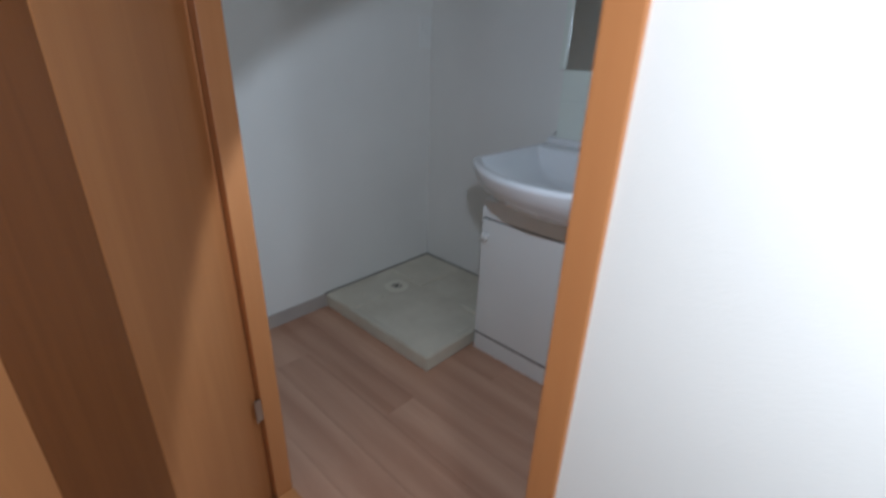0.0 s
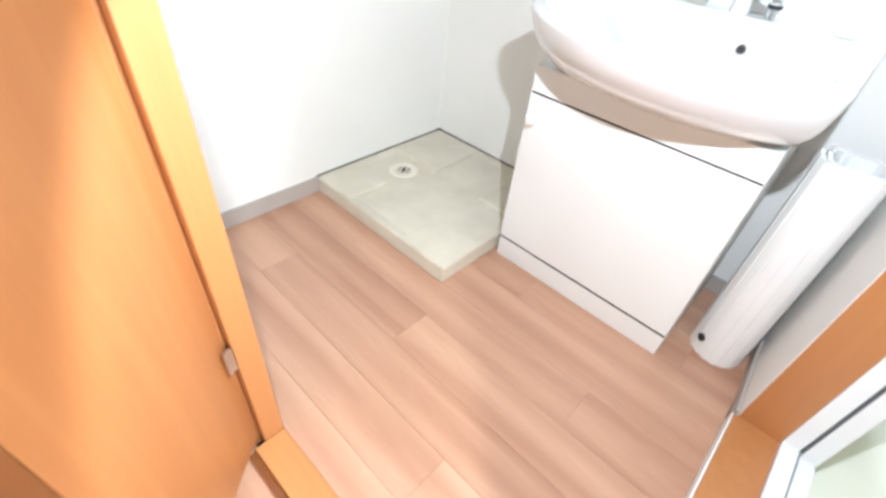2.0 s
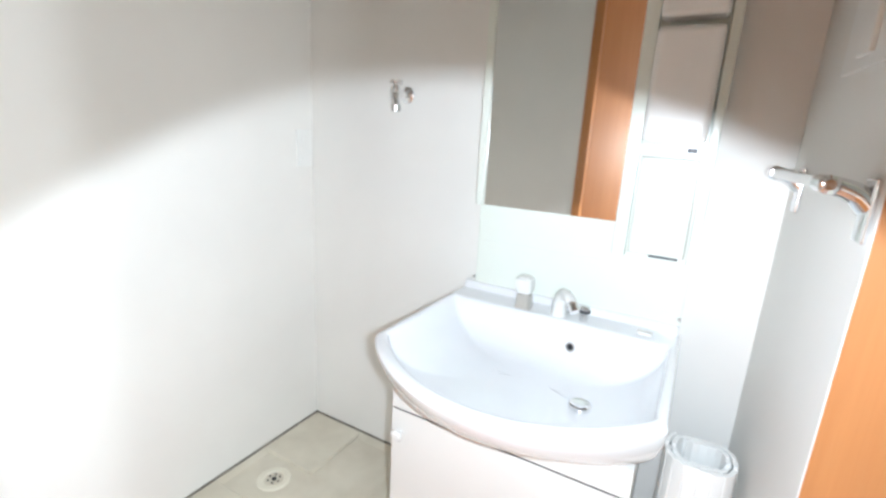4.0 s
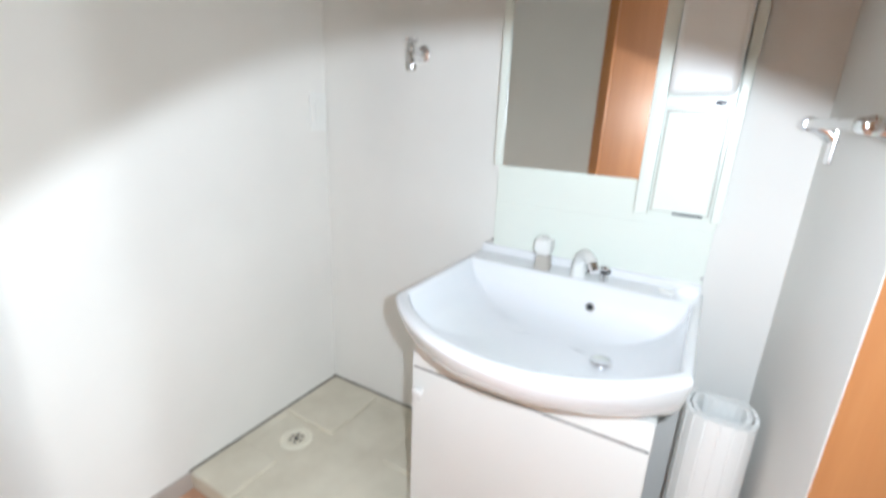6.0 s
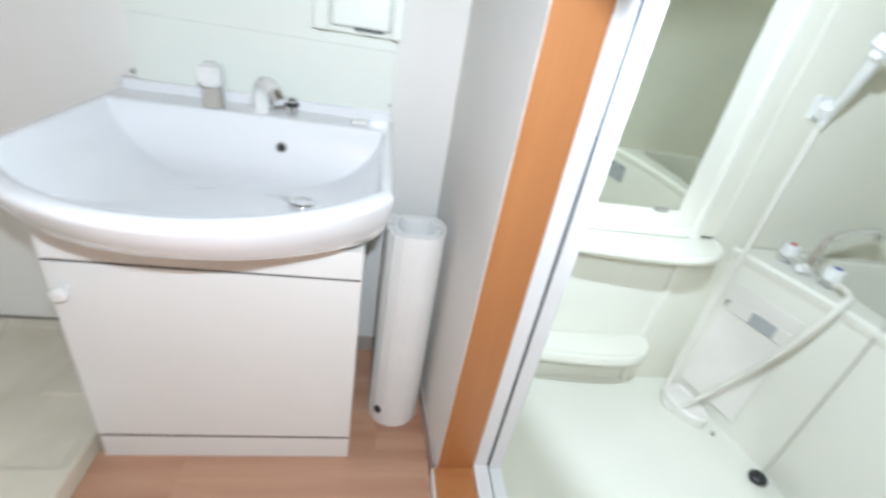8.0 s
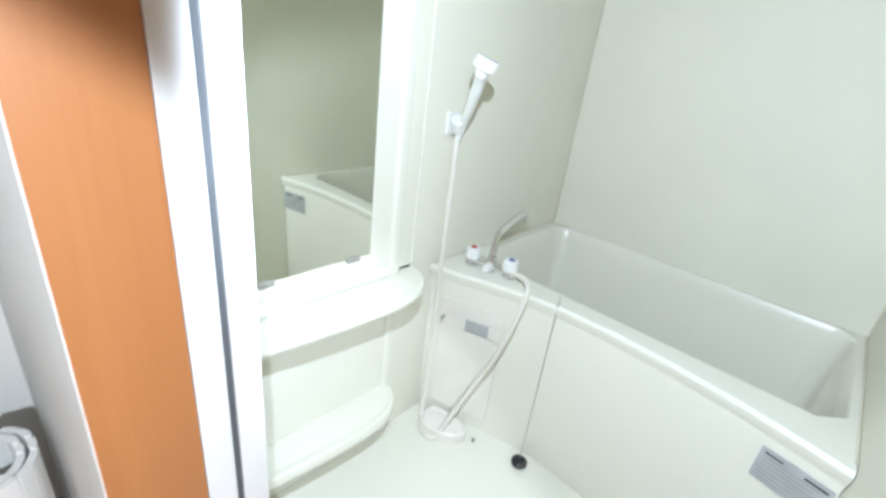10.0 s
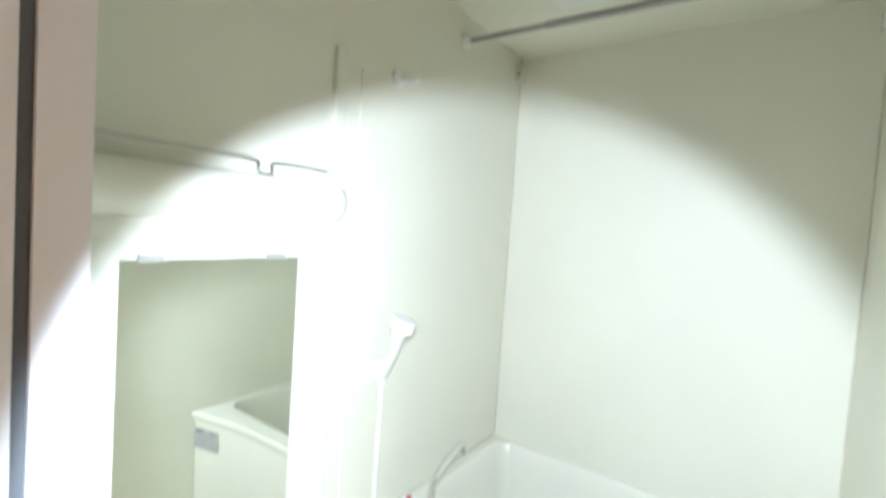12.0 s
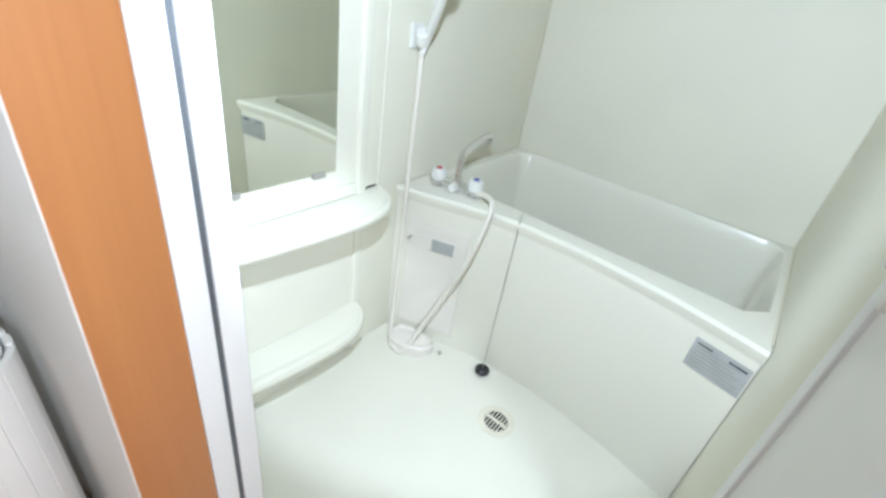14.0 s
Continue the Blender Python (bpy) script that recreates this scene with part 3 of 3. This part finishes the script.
part("handle", join(cyl((0.405, -0.062, 1.318), (0.405, -0.062, 1.338), 0.005), cyl((0.385, -0.062, 1.336), (0.425, -0.062, 1.336), 0.0055, 0.0055), cyl((0.405, -0.082, 1.336), (0.405, -0.042, 1.336), 0.0055)), CHROME, laundry)

# wall plate beside the corner
plate = thing("wall_plate", (0.0, -0.055, 1.125), "plain off-white plastic wall plate", "wall plate")
part("plate", cube(0.0, 0.007, -0.078, -0.006, 1.063, 1.188, 0.003), WHITE_PLASTIC, plate)
part("insert", cube(0.007, 0.010, -0.057, -0.027, 1.085, 1.166, 0.001), WHITE_PLASTIC, plate)

# towel rail
rail = thing("towel_rail", (1.405, -0.27, 1.14), "short chrome towel rail with angled brackets and a white bar", "towel rail")
for y in (-0.085, -0.418):
    arm = tube([(1.402, y, 1.128), (1.388, y, 1.142), (1.366, y, 1.151), (1.352, y, 1.153)], 0.012, radii=(0.016, 0.011))
    bracket = part("bracket", on_east_wall(join(cube(1.397, 1.405, y - 0.016, y + 0.016, 1.080, 1.165, 0.005, 3), arm)), CHROME, rail)
    part("end_cap", on_east_wall(spin([(0.007, -0.017), (0.0125, -0.013), (0.0125, 0.022), (0.009, 0.026)], (1.354, y, 1.153), (0, -1 if y > -0.2 else 1, 0))), CHROME, bracket)
part("bar", on_east_wall(cube(1.349, 1.359, -0.408, -0.095, 1.1445, 1.1615, 0.003)), WHITE_PLASTIC, rail, "flat white bar")

# electrical switch by the bathroom door
switch = thing("light_switch", (1.405, -0.33, 1.42), "white wall switch plate with a rocker", "light switch")
part("plate", on_east_wall(cube(1.397, 1.405, -0.400, -0.180, 1.318, 1.44, 0.003)), WHITE_PLASTIC, switch)
part("rocker", on_east_wall(cube(1.390, 1.398, -0.310, -0.255, 1.335, 1.425, 0.003)), WHITE_PLASTIC, switch)

# rolled bathtub cover standing beside the washstand
cover = thing("rolled_bath_cover", (1.312, -0.215, 0.0), "rolled-up white slatted bathtub cover standing on end", "bath cover")
RC, RH, SLATS = 0.070, 0.575, 34
for k in range(SLATS):
    u = k / SLATS
    r, a, step = RC * (1 - 0.36 * u), 2 * math.pi * 2.0 * u + 2.6, 2 * math.pi * 2.0 / SLATS
    w = 2 * r * math.tan(step / 2) * 1.01
    prof = [(-0.5 * w, -0.0015), (-0.42 * w, 0.0006), (0.0, 0.0016), (0.42 * w, 0.0006), (0.5 * w, -0.0015), (0.45 * w, -0.0075), (-0.45 * w, -0.0075)]
    rings = []
    for z, kk in ((0.0, 0.9), (0.003, 1.0), (RH - 0.004, 1.0), (RH + 0.004 * math.sin(3 * a), 0.9)):
        cy = -0.232 + 0.022 * z / RH
        rings.append([(1.318 + (r + h) * math.cos(a) - t * kk * math.sin(a), cy + (r + h) * math.sin(a) + t * kk * math.cos(a), z) for t, h in prof])
    part("slat", loft(rings), WHITE_PLASTIC, cover)
part("clip", spin([(0.011, 0.0), (0.011, 0.006), (0.007, 0.008)], (1.273, -0.281, 0.050), (-0.68, -0.73, 0)), BLACK_PLASTIC, cover, "small black rubber clip")

# hinge and latch of the washroom door
hinge = thing("hinge", (0.737, -1.266, 0.29), "steel butt hinge of the wooden door", "hinge")
part("leaf", cube(0.7195, 0.7245, -1.2615, -1.2495, 0.270, 0.328, 0.001), STEEL, hinge)
part("knuckle", cyl((0.7255, -1.2630, 0.270), (0.7255, -1.2630, 0.328), 0.0032), STEEL, hinge)
latch = thing("latch_plate", (1.402, -1.245, 0.90), "dark steel latch plate on the door jamb", "latch plate")
part("plate", cube(1.3995, 1.4030, -1.256, -1.236, 0.845, 0.955, 0.001), GREY_PLASTIC, latch)

# ---- bathroom things ----
# moulded wall column with mirror, two shelves and a lamp shelf
MX0, MX1 = 1.732, 2.047
mirror = thing("bathroom_mirror", (1.89, -0.055, 0.92), "frameless dull bathroom mirror held by small clips", "mirror")
part("mirror_glass", cube(MX0, MX1, -0.062, -0.056, 0.622, 1.227, 0.001), FOG_MIRROR, mirror)
for x in (1.775, 1.995):
    for z in (0.620, 1.229):
        part("clip", cube(x - 0.018, x + 0.018, -0.067, -0.050, z - 0.006, z + 0.006, 0.002), GREY_PLASTIC, mirror)

structure("bath_trim_column", join(cube(1.592, 2.150, -0.0555, -0.048, BZ, 1.70, 0.002), cube(2.118, 2.150, -0.066, -0.048, BZ, 1.68, 0.008, 3)), BATH_GLOSS, "moulded ivory wall column", "wall panel")
structure("bath_trim_joint", cube(2.205, 2.211, -0.053, -0.048, 0.5, 1.66, 0.001), BATH_GLOSS, "thin ivory panel joint", "trim")


def bow_shelf(z, thick, reach, x0=1.60, x1=2.20):
    """A moulded shelf whose bowed front reaches out most past its middle and turns in to the wall."""
    n = 26
    plan = [(x0, -0.05)]
    for i in range(n + 1):
        u = 1 - (1 - i / n) ** 1.6
        plan.append((x0 + (x1 - x0) * u, -0.052 - reach * (0.68 + 0.62 * u - 0.30 * u * u) * (1 - u ** 9) ** 0.5))
    plan.append((x1, -0.05))
    cut = lambda d: [(x, min(-0.05, y + d)) for x, y in plan]
    levels = ((0.016, z - thick), (0.003, z - thick + 0.010), (0, z - thick + 0.02), (0, z - 0.008), (0.004, z - 0.001), (0.012, z), (0.020, z - 0.003), (0.030, z - 0.006))
    return loft([[(x, y, h) for x, y in cut(d)] for d, h in levels])


counter = thing("bath_counter", (1.88, -0.06, 0.53), "glossy ivory moulded counter shelf with a bowed front", "shelf")
part("shelf", bow_shelf(0.547, 0.034, 0.152), BATH_GLOSS, counter, smooth=50)
part("back_ledge", cube(1.604, 2.112, -0.068, -0.0558, 0.543, 0.576, 0.005, 3), BATH_GLOSS, counter)
lower = thing("bath_low_shelf", (1.88, -0.06, 0.12), "low ivory moulded shelf with a bowed front", "shelf")
part("shelf", bow_shelf(0.168, 0.045, 0.132, x1=2.135), BATH_GLOSS, lower, smooth=50)
part("back_panel", cube(1.60, 2.11, -0.060, -0.050, 0.172, 0.48, 0.003), BATH_GLOSS, lower)

lamp_shelf = thing("bath_lamp_shelf", (1.88, -0.05, 1.31), "white rounded shelf box with a wire rail above the mirror", "shelf")
profile = [(-0.05, 1.262), (-0.066, 1.262), (-0.070, 1.278), (-0.070, 1.292), (-0.100, 1.305), (-0.118, 1.325), (-0.122, 1.350), (-0.112, 1.372), (-0.090, 1.380), (-0.05, 1.380)]
part("box", loft([[(x, y + dy, z) for y, z in profile] for x, dy in ((1.60, 0.0), (2.105, 0.0))]), BATH_GLOSS, lamp_shelf, smooth=50)
part("end_cap", loft([[(x, -0.05 + (y + 0.05) * k, 1.33 + (z - 1.33) * k) for y, z in profile] for x, k in ((2.105, 1.0), (2.122, 0.93), (2.130, 0.75))]), BATH_GLOSS, lamp_shelf, smooth=50)
part("rail", tube([(1.60, -0.108, 1.402), (1.75, -0.110, 1.402), (1.905, -0.110, 1.402), (1.915, -0.112, 1.384), (1.930, -0.112, 1.380), (1.945, -0.112, 1.384), (1.955, -0.110, 1.402), (2.08, -0.108, 1.402), (2.098, -0.09, 1.398)], 0.003, sides=8, steps=6), STEEL, lamp_shelf, "thin wire rail")
part("rail_stop", cube(2.085, 2.115, -0.112, -0.080, 1.376, 1.404, 0.004), BATH_GLOSS, lamp_shelf)

# bathtub: bowed apron, flat rim and a deep well
RIM = 0.525
tub = thing("bathtub", (2.68, -0.55, BZ), "glossy ivory plastic bathtub with a flat rim", "bathtub")
FRONT = [(-0.052, 2.285), (-0.14, 2.310), (-0.24, 2.345), (-0.34, 2.378), (-0.45, 2.398), (-0.58, 2.402), (-0.72, 2.395), (-0.86, 2.378), (-0.98, 2.352), (-1.048, 2.335)]


def tub_ring(grow, z, fx=0.0):
    pts = [(x - grow + fx, y) for y, x in FRONT]
    return [(x, y, z) for x, y in pts] + [(2.998, -1.048, z), (2.998, -0.052, z)]


apron = loft([tub_ring(0, BZ, 0.022), tub_ring(0, BZ + 0.10, 0.018), tub_ring(0, RIM - 0.045, 0.012), tub_ring(0.004, RIM - 0.030, 0.004), tub_ring(0.004, RIM - 0.008), tub_ring(-0.004, RIM)], close_end=False)


def well_ring(inset, z):
    x0, x1, y0, y1 = 2.462 + inset, 2.990 - inset, -1.030 + inset * 0.6, -0.085 - inset
    c = 0.05
    pts = [(x0, y1 - c), (x0, (y0 + y1) / 2), (x0, y0 + c), (x0 + c, y0), ((x0 + x1) / 2, y0), (x1 - c, y0), (x1, y0 + c), (x1, (y0 + y1) / 2), (x1, y1 - c), (x1 - c, y1), ((x0 + x1) / 2, y1), (x0 + c, y1)]
    return [(x, y, z) for x, y in pts]


well = loft([well_ring(0, RIM), well_ring(0.006, RIM - 0.006), well_ring(0.020, RIM - 0.05), well_ring(0.060, 0.14), well_ring(0.10, 0.09)], close_start=False)
deck = bmesh.new()
o = [deck.verts.new(p) for p in tub_ring(-0.004, RIM)]
i_ = [deck.verts.new(p) for p in well_ring(0, RIM)]
edges = [deck.edges.new((a, b)) for ring in (o, i_) for a, b in zip(ring, ring[1:] + ring[:1])]
bmesh.ops.triangle_fill(deck, edges=edges, use_beauty=True)
part("apron", apron, TUB, tub, smooth=50)
part("rim", deck, TUB, tub, smooth=50)
part("well", well, TUB, tub, smooth=50)

# yellowed sealant in the wall corners and along the rim
structure("bath_trim_sealant", join(cube(2.9955, 3.0, -0.0545, -0.050, RIM, H_BATH, 0.002), cube(2.9955, 3.0, -1.050, -1.0455, RIM, H_BATH, 0.002), cube(2.36, 2.992, -1.0495, -1.0445, RIM, RIM + 0.005, 0.002), cube(2.32, 2.992, -0.0555, -0.0505, RIM, RIM + 0.005, 0.002)), SEALANT, "yellowed sealant line in the bathroom corners", "sealant")

# service panel on the apron below the tap
panel = thing("service_panel", (2.32, -0.20, 0.20), "peach plastic service panel with a small label under the tap", "panel")


def on_apron(y0, y1, z0, z1, proud, thick=0.004, bevel=0.002):
    """A slab that lies on the apron between two places along it."""
    f = lambda y: np.interp(-y, [-a for a, _ in FRONT], [b for _, b in FRONT]) + 0.014
    a, b = Vector((f(y0), y0, 0)), Vector((f(y1), y1, 0))
    way = (b - a).normalized()
    out = Vector((way.y, -way.x, 0))
    if out.x > 0:
        out = -out
    bm = cube(0, (b - a).length, 0, thick, z0, z1, bevel)
    m = Matrix(((way.x, out.x, 0, a.x + out.x * proud), (way.y, out.y, 0, a.y + out.y * proud), (0, 0, 1, 0), (0, 0, 0, 1)))
    bmesh.ops.transform(bm, matrix=m, verts=bm.verts)
    return bm


part("plate", on_apron(-0.10, -0.285, 0.03, 0.43, 0.0, 0.005), PEACH, panel)
part("strip", on_apron(-0.10, -0.285, 0.340, 0.385, 0.006, 0.005), PEACH, panel)
part("label", on_apron(-0.180, -0.248, 0.343, 0.382, 0.011, 0.0015, 0), STICKER, panel, "small silver label")
part("screw", cyl((2.302, -0.118, 0.372), (2.286, -0.121, 0.372), 0.005, sides=10), STEEL, panel)

soap_dish = thing("soap_dish", (2.30, -0.19, 0.03), "low peach plastic soap dish on the bathroom floor", "dish")
dish_plan = chaikin([(2.27, -0.105), (2.225, -0.13), (2.235, -0.21), (2.275, -0.265), (2.335, -0.265), (2.322, -0.11)], 3)
part("dish", loft([[(x, y, BZ) for x, y in dish_plan], [(x, y, BZ + 0.035) for x, y in dish_plan], [(2.29 + (x - 2.29) * 0.9, -0.19 + (y + 0.19) * 0.9, BZ + 0.042) for x, y in dish_plan], [(2.29 + (x - 2.29) * 0.8, -0.19 + (y + 0.19) * 0.8, BZ + 0.032) for x, y in dish_plan]]), PEACH, soap_dish)
part("stud", spin([(0.005, 0), (0.006, 0.01), (0.003, 0.013)], (2.330, -0.285, BZ)), GREY_PLASTIC, soap_dish)

sticker = thing("bathtub_sticker", (2.385, -0.985, 0.41), "grey printed care sticker on the bathtub apron", "sticker")
part("foil", on_apron(-0.925, -1.045, 0.383, 0.462, 0.003, 0.0015, 0), STICKER, sticker)
for k in range(7):
    z = 0.453 - 0.0098 * k
    y1 = -1.035 + 0.004 * ((k * 7) % 5)
    part("print_line", on_apron(-0.933, y1 if k else -0.965, z - (0.004 if k == 0 else 0.0022), z, 0.0046, 0.0006, 0), INK if k == 0 else GREY_PLASTIC, sticker)
part("print_line", on_apron(-1.0, -1.038, 0.448, 0.453, 0.0046, 0.0006, 0), INK, sticker)

# two-handled tap on the rim
tap = thing("bath_tap", (2.405, -0.183, RIM), "chrome bath tap with two white handles and a swivel spout", "tap")
part("bridge", join(cyl((2.392, -0.115, RIM + 0.020), (2.418, -0.252, RIM + 0.020), 0.014), cyl((2.405, -0.183, RIM), (2.405, -0.183, RIM + 0.05), 0.018, 0.014)), CHROME, tap)
for (x, y), cap, tint in (((2.393, -0.122), RED, "red"), ((2.417, -0.245), BLUE, "blue")):
    foot = part("valve", spin([(0.020, 0.0), (0.020, 0.004), (0.013, 0.010), (0.013, 0.026)], (x, y, RIM)), CHROME, tap)
    knob = part("handle", spin([(0.017, 0.022), (0.024, 0.026), (0.023, 0.050), (0.020, 0.056), (0.008, 0.057)], (x, y, RIM), sides=12), WHITE_PLASTIC, tap, "white ribbed plastic handle")
    part("cap", spin([(0.009, 0.056), (0.009, 0.059), (0.004, 0.060)], (x, y, RIM)), cap, tap, tint + " temperature cap")
part("spout", tube([(2.405, -0.183, RIM + 0.045), (2.407, -0.183, RIM + 0.085), (2.425, -0.179, RIM + 0.112), (2.50, -0.163, RIM + 0.128), (2.60, -0.143, RIM + 0.132), (2.625, -0.138, RIM + 0.120), (2.628, -0.137, RIM + 0.098)], 0.0105), CHROME, tap)
part("diverter", cyl((2.400, -0.185, RIM + 0.02), (2.365, -0.195, RIM + 0.022), 0.013, 0.011), WHITE_PLASTIC, tap)

# hand shower and its hose
shower = thing("hand_shower", (2.303, -0.05, 0.93), "white hand shower in its wall holder with a long hose", "shower")
part("holder", join(cube(2.283, 2.323, -0.060, -0.050, 0.905, 0.965, 0.004), spin([(0.016, -0.02), (0.019, -0.012), (0.019, 0.016), (0.015, 0.02)], (2.298, -0.080, 0.935), (-0.45, -0.35, 0.8))), WHITE_PLASTIC, shower)
part("grip", tube([(2.310, -0.074, 0.895), (2.304, -0.092, 0.938), (2.268, -0.140, 0.995), (2.222, -0.198, 1.070)], 0.011, radii=(0.009, 0.0145)), WHITE_PLASTIC, shower)
part("head", spin([(0.013, -0.022), (0.016, -0.008), (0.027, -0.003), (0.028, 0.0), (0.028, 0.017), (0.026, 0.021), (0.008, 0.022)], (2.215, -0.207, 1.082), (0.10, -0.32, 0.88)), WHITE_PLASTIC, shower)
part("hose", tube([(2.313, -0.070, 0.895), (2.305, -0.078, 0.80), (2.292, -0.088, 0.60), (2.285, -0.095, 0.35), (2.270, -0.105, 0.10), (2.246, -0.125, BZ + 0.022), (2.226, -0.165, BZ + 0.010), (2.238, -0.200, BZ + 0.016), (2.292, -0.230, 0.10), (2.314, -0.318, 0.34), (2.345, -0.347, 0.50), (2.375, -0.335, 0.552), (2.402, -0.295, 0.553), (2.414, -0.258, 0.543)], 0.0078, steps=12), HOSE, shower, "long ivory shower hose")
wall_hook = thing("wall_hook", (2.335, -0.05, 1.665), "small white plastic wall hook", "hook")
part("plate", spin([(0.022, 0), (0.022, 0.006), (0.016, 0.012), (0.006, 0.014)], (2.327, -0.05, 1.675), (0, -1, 0)), WHITE_PLASTIC, wall_hook)
part("prong", tube([(2.329, -0.060, 1.676), (2.332, -0.082, 1.668), (2.336, -0.098, 1.664), (2.340, -0.106, 1.674)], 0.009), WHITE_PLASTIC, wall_hook)

# round wall lamp high above the mirror
dome = thing("bath_wall_lamp", (1.935, -0.05, 1.872), "white glass dome lamp, unlit, on a grey ring", "lamp")
part("base_ring", spin([(0.072, 0.0), (0.074, 0.004), (0.074, 0.018), (0.066, 0.022)], (1.935, -0.05, 1.872), (0, -1, 0)), GREY_PLASTIC, dome, "grey plastic base ring")
part("dome", spin([(0.066, 0.018), (0.067, 0.035), (0.062, 0.058), (0.048, 0.078), (0.028, 0.090), (0.008, 0.094)], (1.935, -0.05, 1.872), (0, -1, 0)), WHITE_PLASTIC, dome, "white glass dome")

# plug on its chain, floor drain
plug = thing("tub_plug", (2.372, -0.435, BZ), "black rubber bathtub plug hanging on a bead chain", "plug")
part("plug", spin([(0.020, 0.0), (0.024, 0.006), (0.024, 0.014), (0.018, 0.020), (0.006, 0.022)], (2.368, -0.437, BZ + 0.004)), BLACK_PLASTIC, plug)
part("chain", tube([(2.368, -0.437, BZ + 0.024), (2.382, -0.430, 0.20), (2.392, -0.424, RIM - 0.03), (2.400, -0.420, RIM + 0.003), (2.44, -0.405, RIM + 0.003)], 0.0017, sides=6, steps=14), STEEL, plug, "thin steel bead chain")
fdrain = thing("floor_drain", (2.241, -0.580, BZ), "round slotted plastic floor drain", "drain")
part("rim", spin([(0.055, 0.0), (0.055, 0.003), (0.050, 0.005), (0.038, 0.004), (0.036, 0.001)], (2.241, -0.580, BZ)), CREAM_LIGHT, fdrain)
# flat black disc paints the shade below the grate
part("well", spin([(0.0355, 0.0008), (0.0355, 0.0018), (0.01, 0.0018)], (2.241, -0.580, BZ)), BLACK_PLASTIC, fdrain)
for k in range(7):
    y = -0.580 + (k - 3) * 0.0098
    w = math.sqrt(max(0, 0.036 ** 2 - (y + 0.580) ** 2))
    part("grate_bar", cube(2.241 - w, 2.241 + w, y - 0.0017, y + 0.0017, BZ + 0.0016, BZ + 0.0042, 0.0006, 1), CREAM_LIGHT, fdrain)
part("grate_bar", cube(2.241 - 0.005, 2.241 + 0.005, -0.616, -0.544, BZ + 0.001, BZ + 0.0044, 0.0006, 1), CREAM_LIGHT, fdrain)

# drying rod, brackets and fan grille under the ceiling
dry = thing("drying_rod", (2.65, -0.55, 1.885), "grey telescopic drying rod across the bathroom", "rod")
RODX, RODZ = (2.615, 2.700), (1.872, 1.902)
on_rod = lambda y: (RODX[0] + (RODX[1] - RODX[0]) * (-y - 0.05), y, RODZ[0] + (RODZ[1] - RODZ[0]) * (-y - 0.05))
part("inner_rod", cyl(on_rod(-0.052), on_rod(-1.048), 0.0075), ROD_STEEL, dry)
part("outer_rod", cyl(on_rod(-0.30), on_rod(-0.86), 0.0100), ROD_STEEL, dry)
for y0, y1 in ((-0.050, -0.072), (-1.050, -1.028)):
    part("end_cup", cyl(on_rod(y0), on_rod(y1), 0.022, 0.014), WHITE_PLASTIC, dry)
part("sleeve", cyl(on_rod(-0.86), on_rod(-0.985), 0.0115), WHITE_PLASTIC, dry, "white plastic sleeve")
for y in (-0.062, -1.038):
    bracket = thing("corner_bracket", (2.995, y, 1.885), "small ivory corner bracket under the ceiling", "bracket", "corner brackets")
    part("block", cube(2.965, 3.0, y - 0.012, y + 0.012, 1.86, 1.91, 0.004), BATH_GLOSS, bracket)
    part("pin", cyl((2.962, y, 1.885), (2.968, y, 1.885), 0.006, sides=12), GREY_PLASTIC, bracket)
fan = thing("ceiling_fan_grille", (2.52, -0.58, H_BATH), "white ventilation grille with grey filter in the ceiling", "ventilation grille")
part("cover", cube(2.34, 2.70, -0.86, -0.32, H_BATH - 0.012, H_BATH, 0.004), WHITE_PLASTIC, fan)
for k in range(9):
    x = 2.455 + k * 0.012
    part("slat", cube(x, x + 0.007, -0.74, -0.38, H_BATH - 0.018, H_BATH - 0.010, 0.001, 1), GREY_PLASTIC, fan)
part("slot", cube(2.60, 2.625, -0.72, -0.40, H_BATH - 0.0145, H_BATH - 0.011), GREY_PLASTIC, fan)

# ---- floor planks, last ----
PLANK, LENGTH = 0.125, 1.20


def plank_mesh(length, width, thick):
    return mesh_of("plank", cube(0, length, 0, width, -thick, 0, 0.0005, 1), VINYL)


cache = {}


def lay(parent, x0, x1, y0, y1, z, start):
    row, y = 0, y1
    base = parent.matrix_basis.inverted()
    while y > y0 + 0.004:
        width = min(PLANK, y - y0)
        x = x0 - (start + row * 0.37) % 1.0 * LENGTH
        while x < x1:
            a, b = max(x, x0), min(x + LENGTH, x1)
            if b - a > 0.01:
                key = (round(b - a, 3), round(width, 3))
                if key not in cache:
                    cache[key] = plank_mesh(key[0] - 0.0004, key[1] - 0.0004, 0.004)
                ob = new("plank", cache[key])
                ob.parent = parent
                ob.matrix_basis = base @ pose(a, y - width, z)
            x += LENGTH
        y -= width
        row += 1


lay(floor, 0.0, 1.407, -1.204, 0.0, 0.0, 0.2)
lay(hall_floor, -0.04, 2.0, -2.2, -1.272, -0.024, 0.55)
